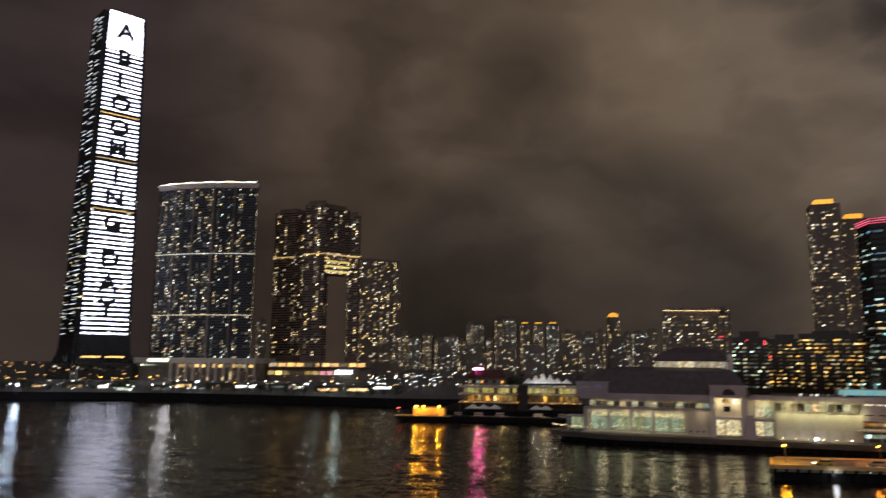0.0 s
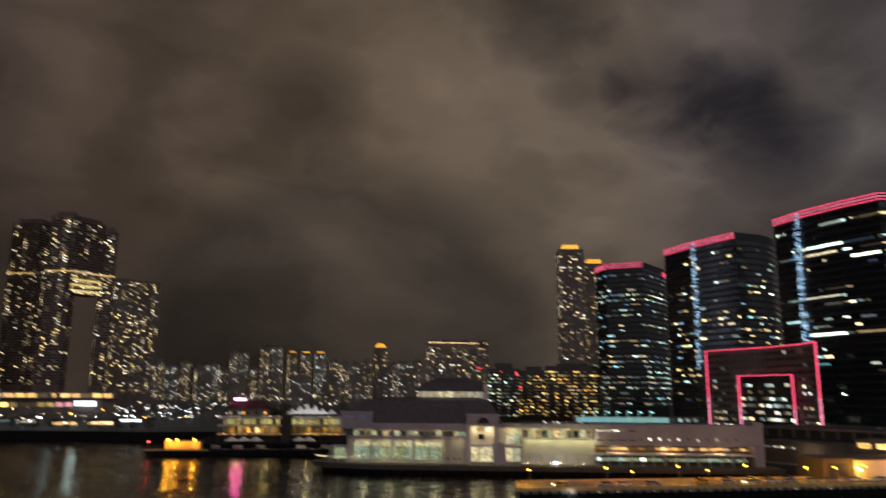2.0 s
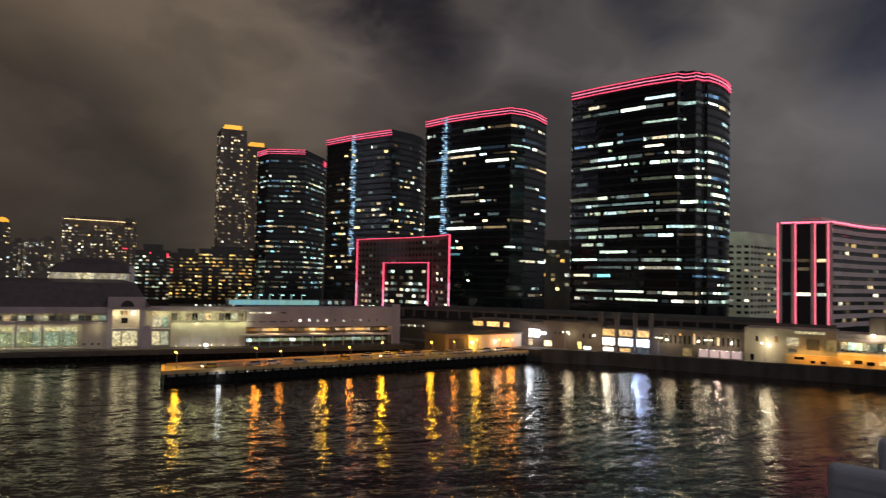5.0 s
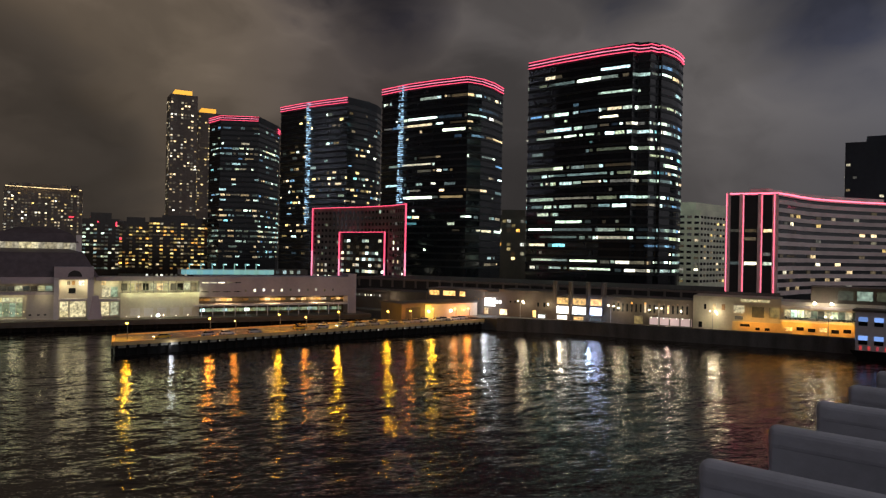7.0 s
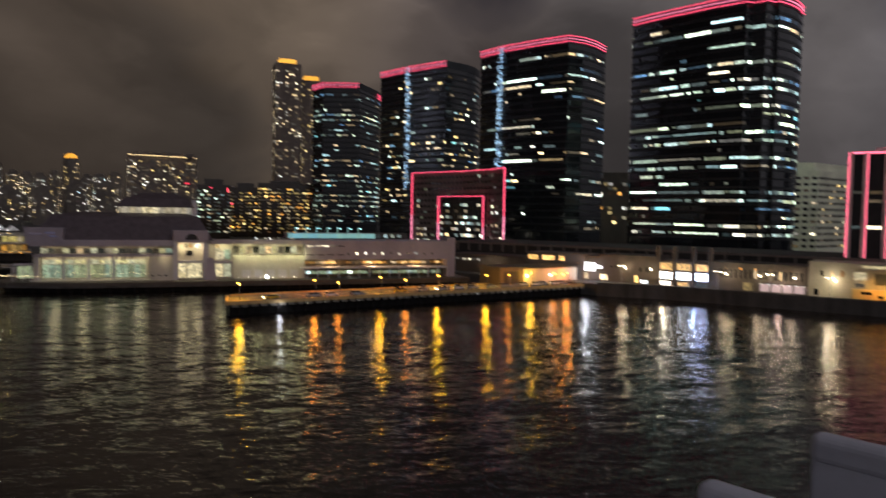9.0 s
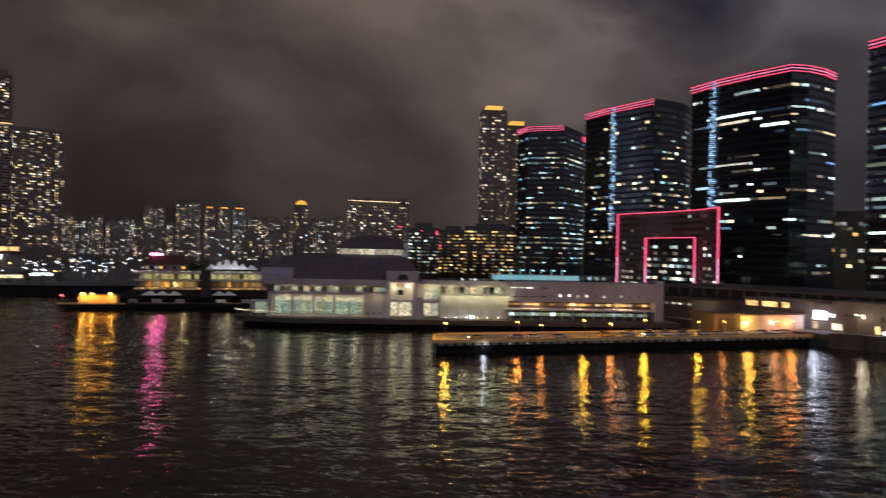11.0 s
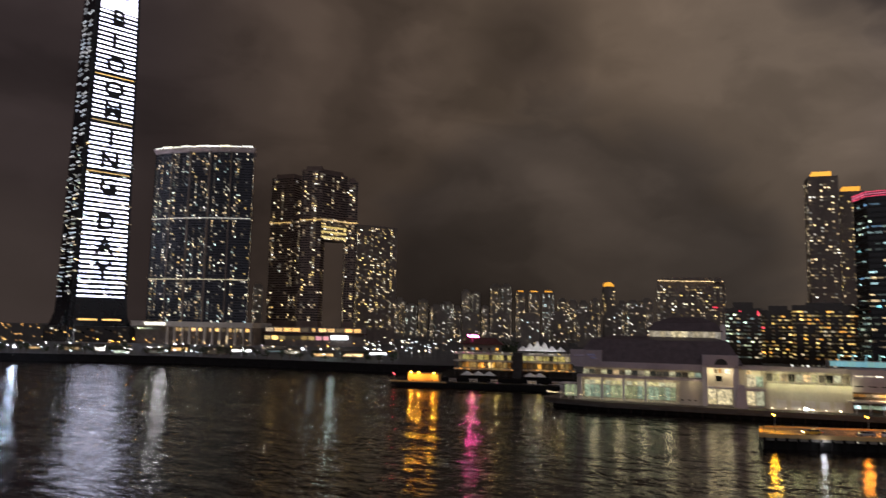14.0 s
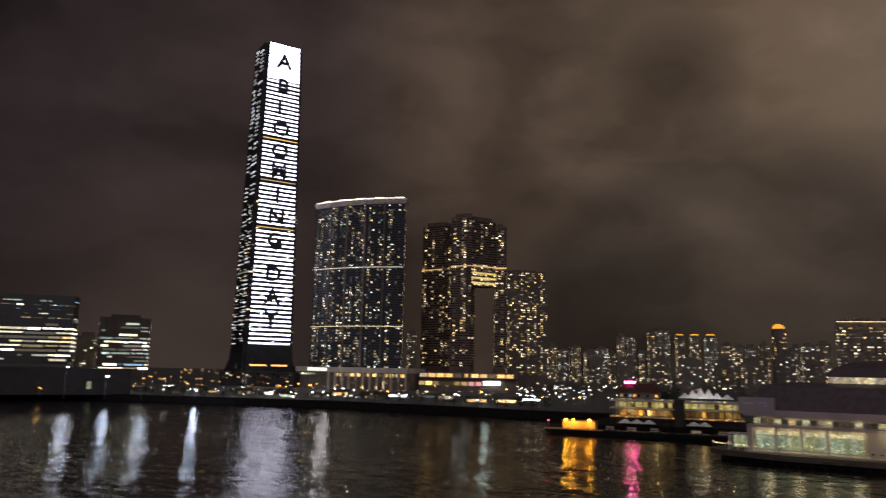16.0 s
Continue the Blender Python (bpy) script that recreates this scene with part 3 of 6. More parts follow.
def harbour_slab():
    front = curved_front((-370, 925), (-238, 903), 10)
    poly = ccw(front + [(-246, 938), (-377, 955)])
    t = thing("apartment_tower", (-300, 920, 4.4), "wide curved blue-grey apartment tower with a floodlit crown", "apartment tower")
    bm = BM()
    prism(bm, poly, 4.4, 250)
    part("body", bm, BLUEGREY, t)
    # vertical recesses between the three linked blocks
    for s in (2, 4, 6, 8):
        a = Vector(front[s])
        bm = BM()
        w = 2.4 if s in (4, 6) else 1.4
        prism(bm, rect((a.x + 0.3, a.y - 0.2), w, 1.6, -9), 30, 249)
        part("pilaster", bm, TOWERWALL, t)
    led = [(x, y - 0.3) for x, y in front]
    for z in (160.0, 83.0):
        led_line("light_line", t, led, z, LINEWHITE, 0.7, 0.7)
    bm = BM()
    taper(bm, offset(poly, 0.3), offset(poly, 3.0), 245, 251, None)
    part("crown", bm, HOTELBAND, t, "pale flared crown under floodlights")
    # crown floodlights
    for s in range(0, 10):
        a, b = Vector(front[s]), Vector(front[s + 1])
        bm = BM()
        m = (a + b) / 2
        d = b - a
        prism(bm, rect((m.x, m.y - 3.4), d.length * (0.97 if s % 2 else 0.9), 0.8, math.degrees(math.atan2(d.y, d.x))), 251.2, 252.9 if s % 2 else 252.1)
        part("floodlight", bm, CROWNWHITE, t)

    def rule(e, k, i, rng, count, floors):
        # lit flats stand above one another in stacks, between dark vertical recesses
        stack = random.Random(e * 131 + i * 29).choice((0.06, 0.16, 0.4, 0.55, 0.7))
        knot = random.Random(e * 131 + k // 4 * 17 + i // 2).choice((0.35, 0.8, 1.1, 1.3))
        p = 0.02 if i == 0 else stack * knot
        if k > floors - 3:
            p *= 0.4
        return rng.choice(("white", "white", "cool", "white", "yellow", "warm", "dimwarm")) if rng.random() < p else None
    windows(t, poly, 30, 246, 3.3, 2.7, rule, sill=0.8, wh=1.6, fill=0.58, limit=290, dark=True, seed=5)
    return t


harbour_slab()


def arch_tower():
    """Four linked blocks; a tall opening goes right through the middle."""
    t = thing("apartment_tower", (-150, 965, 4.4), "dark brown apartment tower with a tall arch opening through it", "apartment tower")
    blocks = [
        # plan corners along the front, depth, foot, top
        ((-229, 972), (-196, 958), 28, 4.4, 227),
        ((-181, 932), (-153, 926), 14, 4.4, 231),
        ((-152.5, 926), (-124, 952), 22, 139, 227),
        ((-124.6, 952), (-110, 955), 24, 4.4, 221),
        ((-200, 960), (-181, 936), 24, 4.4, 170),
    ]
    for j, (p, q, depth, z0, z1) in enumerate(blocks):
        p, q = Vector(p), Vector(q)
        n = Vector(((q - p).y, -(q - p).x)).normalized()
        if n.dot(-p) < 0:
            n = -n
        poly = ccw([tuple(p), tuple(q), tuple(q - n * depth), tuple(p - n * depth)])
        bm = BM()
        prism(bm, poly, z0, z1)
        prism(bm, offset(poly, -4), z1, z1 + 5)
        part("block", bm, ARCHWALL, t)

        def rule(e, k, i, rng, count, floors, j=j, z0=z0):
            z = max(z0, 34) + k * 3.2
            knot = random.Random(j * 53 + e * 19 + i * 7).choice((0.05, 0.2, 0.5, 0.8)) * random.Random(j * 31 + k // 5 * 7 + i // 3).choice((0.4, 0.9, 1.3))
            p = knot * (1.3, 1.15, 1.1, 1.3, 0.8)[j] * (1.0 if i % 3 else 0.3)
            if 160 < z < 165:
                p = 0.95
            if j == 2 and z < 162:
                p = 0.9
            return rng.choice(("warm", "warm", "yellow", "white", "dimwarm")) if rng.random() < p else None
        windows(t, poly, max(z0, 34), z1, 3.2, 3.4, rule, limit=110, fill=0.74, wh=1.5, dark=True, seed=20 + j)
        if j != 4:
            ledge = n * 0.6
            led_line("gold_line", t, [tuple(p + ledge), tuple(q + ledge)], 164.2, OCHRELINE, 0.9, 1.2)
        if j == 2:
            for z in (141.5, 148.0, 154.5):
                led_line("gold_line", t, [tuple(p + n * 0.5), tuple(q + n * 0.5)], z, GOLDROOMS, 0.5, 2.4)
    return t


arch_tower()


def plain_tower(name, label, poly, z1, wall, p, tones, floor=3.1, bay=3.4, limit=60, seed=0, fill=0.6, wh=1.5, z0=4.4, win0=24, columns=3, group="", crown=None, cat="apartment tower"):
    poly = ccw(poly)
    c = centre(poly)
    t = thing(name, (*c, z0), label, cat, group)
    bm = BM()
    prism(bm, poly, z0, z1)
    rr = random.Random(seed + 77)
    core = offset(poly, -max(2.0, 0.22 * (Vector(poly[0]) - Vector(poly[1])).length))
    prism(bm, core, z1, z1 + rr.uniform(2, 7))
    part("body", bm, wall, t)
    if crown:
        bm = BM()
        prism(bm, offset(core, 1.0), z1 + 0.5, z1 + crown)
        part("crown", bm, ORANGECROWN, t, "orange lit roof crown")

    def rule(e, k, i, rng, count, floors):
        q = p * (1.5 if (i + e) % columns == 0 else 0.55)
        return rng.choice(tones) if rng.random() < q else None
    windows(t, poly, win0, z1 - 1.5, floor, bay, rule, fill=fill, wh=wh, limit=limit, seed=seed + 3)
    return t


plain_tower("apartment_tower", "slimmer apartment tower with scattered lit windows", [(-116, 1020), (-62, 1048), (-70, 1075), (-124, 1050)], 172, TOWERWALL, 0.5,
            ("warm", "white", "yellow"), limit=200, seed=31)
plain_tower("apartment_tower", "slim dark apartment tower between larger towers", [bearing(-14.3, 1300), bearing(-13.6, 1300), bearing(-13.6, 1330), bearing(-14.3, 1330)], 95, FARWALL, 0.3,
            ("warm", "white"), limit=40, seed=35)

# far housing blocks behind the middle of the shore: bearing, width in degrees, roof height, distance
FAR = [(-3.0, 0.7, 82, 1500), (-2.1, 0.8, 78, 1620), (-1.2, 0.7, 84, 1480), (-0.2, 0.8, 70, 1400), (0.7, 0.9, 80, 1550), (1.5, 0.5, 66, 1350), (2.2, 0.65, 104, 1500),
       (2.95, 0.65, 102, 1500), (3.7, 0.5, 70, 1380), (4.5, 0.7, 116, 1480), (5.35, 0.7, 116, 1480), (6.45, 0.65, 101, 1420), (7.5, 0.7, 101, 1420), (8.6, 0.75, 101, 1420),
       (9.7, 0.7, 84, 1400), (10.5, 0.8, 82, 1420), (11.3, 0.8, 78, 1350), (12.2, 0.6, 86, 1450), (14.2, 0.7, 80, 1400), (15.0, 0.8, 88, 1500), (16.0, 0.9, 84, 1350),
       (-5.0, 0.9, 60, 1500), (-4.0, 0.8, 66, 1560), (22.6, 0.9, 62, 1250), (24.0, 1.0, 66, 1300), (0.2, 1.0, 50, 1150), (2.6, 1.3, 52, 1120), (5.0, 1.4, 54, 1160), (7.2, 1.4, 50, 1100),
       (9.4, 1.3, 52, 1120), (11.6, 1.3, 54, 1080), (13.6, 1.2, 60, 1100), (15.4, 1.1, 62, 1100)]
for j, (az, wd, h, dist) in enumerate(FAR):
    wdt = radians(wd) * dist
    c = bearing(az, dist + wdt * 0.4)
    plain_tower("housing_block", "distant housing block with many small lit windows" if j not in (11, 12, 13) else "distant housing block with an orange lit roof", rect(c, wdt, wdt * 0.8, -az + (j * 37 % 30) - 15), h,
                FARWALL, 0.6 if h > 65 else 0.3, (("white", "warm", "white", "yellow"), ("white", "cool", "white"), ("warm", "yellow", "white"))[j % 3], limit=10, seed=100 + j * 3, bay=3.7,
                fill=0.46, wh=1.5, win0=10, group="far housing blocks", crown=2.6 if j in (11, 12, 13) else None, cat="housing block")

# round-topped tower with a glowing dome
t = plain_tower("round_tower", "slender distant tower with a glowing domed top", [tuple(Vector(bearing(13.2, 1250)) + Vector((math.cos(a), math.sin(a))) * 11) for a in [k * math.tau / 10 for k in range(10)]],
                100, FARWALL, 0.35, ("warm", "yellow"), limit=40, seed=61, win0=40)
bm = BM()
ball(bm, (*bearing(13.2, 1250), 104), 9, 0.75, 2)
part("dome", bm, ORANGECROWN, t, "glowing amber dome")

# terraced slab with warm windows
plain_tower("apartment_block", "broad dark apartment block with warm lit windows", [bearing(16.8, 880), bearing(21.6, 900), bearing(21.6, 930), bearing(16.8, 915)], 88, BROWNSTONE, 0.5,
            ("warm", "dimwarm", "white", "yellow", "dimwarm"), floor=3.3, bay=3.2, limit=170, seed=63, cat="apartment block", columns=2)
led = [bearing(16.9, 878), bearing(21.5, 898)]
slab_line = bpy.data.objects["apartment_block"]
led_line("roof_light_line", slab_line, led, 88.2, LIT["warm"], 0.8, 0.5)
for az in (17.4, 18.6, 19.2, 20.4, 21.1):
    bm = BM()
    prism(bm, rect(bearing(az, 898), 8, 8, -az), 88, 93)
    part("roof_house", bm, BROWNSTONE, slab_line)

# gold-glass office blocks
for j, (a0, a1, h, d0, tones) in enumerate(((21.6, 24.0, 50, 640, ("green", "dimwarm", "dimwarm", "green", "dimcool")), (24.0, 26.2, 50, 690, ("dimgold", "amber", "dimgold", "dimwarm", "yellow", "dimgold")), (26.0, 30.1, 53, 650, ("dimgold", "dimwarm", "dimgold", "yellow", "dimgold", "amber")))):
    plain_tower("office_block", "low gold-glass office block with yellow lit windows", [bearing(a0, d0), bearing(a1, d0), bearing(a1, d0 + 40), bearing(a0, d0 + 40)], h, GLASS_BROWN, 0.8, tones,
                floor=3.1, bay=2.7, limit=110, seed=70 + j, wh=1.35, fill=0.85, win0=9, cat="office block", group="gold-glass blocks")
bm = BM()
sign = thing("red_sign", (*bearing(30.3, 600), 4.4), "red lit upright sign on a building edge", "sign")
prism(bm, rect(bearing(30.3, 600), 1.6, 1.0, -30), 30, 42)
part("sign_box", bm, glow("red_sign_face", (1, 0.04, 0.07), 1.6, 0.1, hue=0), sign)
bm = BM()
prism(bm, rect(bearing(30.3, 600.9), 0.6, 0.6, -30), 4.4, 42)
part("post", bm, METAL, sign)

RED_SIGN = glow("red_neon", (1, 0.05, 0.09), 1.8, 0.3, hue=0)
for az, d, z, w, h in ((23.8, 639.7, 44, 1.0, 3.6), (24.1, 689.6, 34, 1.8, 1.6), (22.6, 639.5, 47, 1.2, 1.0), (20.9, 896.0, 58, 5, 1.4)):
    bm = BM()
    prism(bm, rect(bearing(az, d), w, 1.0, -az), z, z + h)
    solid("neon_sign", bm, RED_SIGN, "small red neon sign on an office front", "sign", group="neon signs")

# pair of residential towers with orange crowns
plain_tower("apartment_tower", "tall slim apartment tower with an orange lit crown", rect(bearing(28.1, 812), 27, 27, -20), 186, TOWERWALL, 0.45, ("white", "warm", "dimwarm", "dimwarm"), limit=200, seed=81, crown=5.5, group="crowned towers")
plain_tower("apartment_tower", "tall slim apartment tower with an orange lit crown", rect(bearing(29.9, 850), 24, 24, -20), 176, TOWERWALL, 0.42, ("warm", "yellow", "dimwarm"), limit=120, seed=84, crown=5.5, group="crowned towers")


# ---- row of dark office towers with pink roof lines ----
def floor_strips(parent, poly, z0, z1, floor, density, tones, seed, runs=(1.5, 1.5, 3.0, 4.5, 7.0, 10.0, 15.0, 22.0), tall=1.0, dims=0.38):
    """Lit office floors: runs of lit ceiling seen through a floor's glazing, each run one strip of light."""
    rng = random.Random(seed)
    edges = []
    for i in range(len(poly)):
        p, q = Vector(poly[i]), Vector(poly[(i + 1) % len(poly)])
        u = (q - p).normalized()
        o = Vector((u.y, -u.x))
        edges.append((p, u, o, (q - p).length, o.dot(-(p + q) / 2) > 0))
    total = sum(e[3] for e in edges)
    near, rest = [], {}
    for k in range(int((z1 - z0) / floor)):
        busy = rng.choice((0.15, 0.4, 0.7, 1.0, 1.5)) * density
        at = rng.uniform(0, 9)
        while at < total:
            run = rng.choice(runs)
            if rng.random() < 0.34 * busy:
                pick = rng.random()
                # blue and teal strips put faint reflections on the glass in as glow
                tone = rng.choice(tones) if pick > dims else rng.choice(("dimcool", "dimcool", "dimwarm", "bluesheen")) if pick > 0.03 else "tealsheen"
                high = rng.choice((1.0, 1.3, 1.5)) * tall
                start = 0.0
                for p, u, o, length, front in edges:
                    a, b = max(at, start), min(at + run, start + length)
                    if b - a > 0.5:
                        c = p + u * ((a + b) / 2 - start)
                        m = Matrix(((u.x * (b - a), o.x * 0.24, 0, c.x), (u.y * (b - a), o.y * 0.24, 0, c.y), (0, 0, high, z0 + k * floor + 2.95 - high / 2), (0, 0, 0, 1)))
                        if front:
                            near.append((m, tone))
                        else:
                            rest.setdefault(tone, []).append(m)
                    start += length
            at += run + rng.uniform(0.5, 2.5)
    rng.shuffle(near)
    for m, tone in near[:290]:
        hang("lit_strip", unit_box(STRIP[tone]), parent, m=m)
    for m, tone in near[290:]:
        rest.setdefault(tone, []).append(m)
    for tone, ms in rest.items():
        joined_boxes("floor_lighting", ms, STRIP_I[tone], parent)


def office_tower(poly, z1, seed, pink, density, tones, label, z0=4.4, led_at=None, floor=3.9, runs=(1.5, 1.5, 3.0, 4.5, 7.0, 10.0, 15.0, 22.0)):
    poly = ccw(poly)
    c = centre(poly)
    t = thing("office_tower", (*c, z0), label, "office tower", "dark glass office towers")
    bm = BM()
    prism(bm, poly, z0, z1 - 0.5)
    part("glass_shaft", bm, GLASS_DARK, t, "dark reflective glass")
    zs = [20 + k * floor for k in range(int((z1 - 20) / floor))]
    bands(t, poly, zs, 1.15, 0.22, SPANDREL)
    bm = BM()
    prism(bm, offset(poly, 0.25), z1 - 4.4, z1)
    prism(bm, [(c[0] + (x - c[0]) * 0.62, c[1] + (y - c[1]) * 0.62) for x, y in poly], z1, z1 + 2)
    part("roof_parapet", bm, SPANDREL, t)
    for k in range(3):
        led_line("pink_line", t, pink, z1 - 0.5 - k * 1.55, PINK if k != 1 else PINKPALE, 0.8, 0.28)
    floor_strips(t, poly, 20, z1 - 5, floor, density, tones, seed, runs)
    if led_at:
        ms = []
        rr = random.Random(seed + 5)
        p, q = led_at
        u = (Vector(q) - Vector(p)).normalized()
        o = Vector((u.y, -u.x))
        for k in range(int((z1 - 46) / 1.15)):
            for s in range(2):
                if rr.random() < 0.8:
                    b = Vector(p) + u * (s * 2.3 + rr.uniform(-0.6, 0.6)) + o * 0.55
                    w = rr.uniform(1.0, 2.6)
                    ms.append(Matrix(((u.x * w, o.x * 0.3, 0, b.x), (u.y * w, o.y * 0.3, 0, b.y), (0, 0, rr.uniform(0.3, 0.75), 46 + k * 1.15), (0, 0, 0, 1))))
        joined_boxes("led_curtain", ms, LEDCYAN, t, "upright curtain of blue-white lights")
    return t


def west(pts, d=0.3):
    """A plan path moved a little towards the harbour."""
    return [(x - d, y - d * 0.5) for x, y in pts]


G4 = [(313.8, 223), (313, 206), (313.4, 180), (315.4, 164.2), (319, 163), *rounded([(319, 157.4), (325.2, 156), (325.2, 154.2), (339, 152.6), (353.4, 156.2)], [1.5, 0.5, 0.5, 9, 0], 4), (352, 224)]
office_tower(G4, 130, 41, west(G4[:-1]), 2.7, ("cool", "green", "white", "cool", "green"), "dark glass office tower with pink roof lines and pale lit floors")
G3 = [(311, 332.5), (310, 309), (312.4, 287.5), (316.6, 267.3), (326, 264.8), (338.4, 265.8), (352.8, 270), (351, 335)]
office_tower(G3, 130, 42, west(G3[:7]), 1.7, ("cool", "white", "cool", "warm"),
             "dark glass office tower with pink roof lines and blue-white light curtain", led_at=((309.5, 315), (309.5, 309)))
G2 = [(306.6, 433), (307, 406), (309.8, 384.6), (312.4, 367.2), (331, 368), (343, 372), (353.3, 379), (350, 440)]
office_tower(G2, 130, 43, west(G2[:4]), 1.25, ("yellow", "warm", "yellow", "warm", "cool"),
             "dark glass office tower with pink roof lines and yellow lit rooms", led_at=((306.9, 402.5), (307.4, 396)), runs=(1.5, 1.5, 3.0, 3.0, 5.0))
G1 = [(297, 513), (294.6, 493), (315.5, 474), (349, 497), (356.6, 505), (335, 548)]
office_tower(G1, 129, 44, west(G1[:3]), 2.0, ("dimcool", "dimcool", "dimwarm", "dimwarm", "green", "dimcool"),
             "dark glass office tower with pink roof lines and dim greenish floors", runs=(1.5, 3.0, 4.5, 6.0))
t1 = bpy.data.objects["office_tower.003"]
for k in range(3):
    led_line("pink_line", t1, [(347.6, 495.5), (356.2, 504)], 126 - k * 1.55, PINK, 0.8, 0.3)


# ---- framed building with pink outlines ----
def framed_building():
    front = [(266, 341.5), (266.6, 325), (268.6, 300), (266.4, 275), (259.5, 258)]
    poly = ccw(front + [(280, 279), (292, 342)])
    t = thing("office_building", (272, 300, 4.4), "brown office building outlined with pink light, with a framed glass centre", "office building")
    bm = BM()
    prism(bm, poly, 4.4, 53)
    part("body", bm, BROWNSTONE, t)

    def rule(e, k, i, rng, count, floors):
        p = 0.75 if k < 4 else (0.4 if k < 7 else 0.12)
        return rng.choice(("white", "white", "warm", "green")) if rng.random() < p * (1.0 if e in (3, 4, 0) else 0.35) else None
    windows(t, poly, 12, 52, 3.3, 3.3, rule, sill=1.1, wh=1.5, fill=0.5, limit=220, dark=True, seed=51)
    # framed glass centre
    bm = BM()
    prism(bm, ccw([(270, 316.5), (269, 279), (265.2, 279), (266, 316.5)]), 12, 39)
    part("glass_centre", bm, GLASS_DARK, t)
    cen = ccw([(269, 316), (268, 279.5), (265.1, 279.5), (265.9, 316)])
    windows(t, cen, 13, 38, 3.3, 2.6, lambda e, k, i, r, c, f: r.choice(("white", "cool", "warm")) if r.random() < (0.15, 0.7, 0.3, 0.6, 0.7, 0.2, 0.3, 0.1)[k % 8] else None, sill=0.8, wh=1.5, limit=80, seed=53)
    # outlines
    path = [(x - 0.2, y) for x, y in front]
    led_line("pink_outline", t, path, 53.0, PINK, 0.7, 0.36)
    led_line("pink_outline", t, [(265.4, 316.8), (264.5, 278.8)], 39.0, PINK, 0.6, 0.36)
    for x, y, top, foot in ((265.3, 341.5, 53.3, 12), (258.9, 258, 53.4, 12.4), (265.2, 316.8, 39.4, 14), (264.3, 278.8, 39.4, 11.6)):
        for z0, z1, mat in ((foot, foot * 0.6 + top * 0.4, PINKPALE), (foot * 0.6 + top * 0.4, top, PINK)):
            bm = BM()
            box(bm, x - 0.2, x + 0.2, y - 0.42, y + 0.42, z0, z1)
            part("pink_outline", bm, mat, t)


framed_building()

# lattice-fronted block between towers
t = plain_tower("office_block", "grey office block with a gridded front", [bearing(52.0, 470), bearing(55.2, 470), bearing(55.2, 500), bearing(52.0, 500)], 53.5, GREYSTONE, 0.25, ("amber", "yellow", "white"), floor=3.0, bay=3.0, limit=60,
                seed=55, wh=1.9, fill=0.75, cat="office block")
# pale block beside the hotel
poly = ccw([(380, 173), (388, 160), (432, 158), (432, 195), (384, 195)])
t = plain_tower("hotel_block", "pale green-white block with small dark and lit windows", poly, 55, PALEWALL, 0.30, ("yellow", "warm", "white"), floor=3.2, bay=3.9, limit=120, seed=57, fill=0.55, wh=1.3, columns=2, cat="hotel", win0=14.4)
windows(t, offset(poly, 0.01), 14.4, 53, 3.2, 3.9, lambda e, k, i, r, c, f: None, fill=0.62, wh=1.35, depth=0.1, dark=True, seed=58)
# dark tower behind the hotel
plain_tower("office_tower", "dark far office tower with a few lit strips", [bearing(77.0, 500), bearing(83.0, 500), bearing(83.0, 540), bearing(77.0, 540)], 100, BLUEGREY, 0.12, ("warm", "white"), floor=3.8, limit=60, seed=59, cat="office tower")


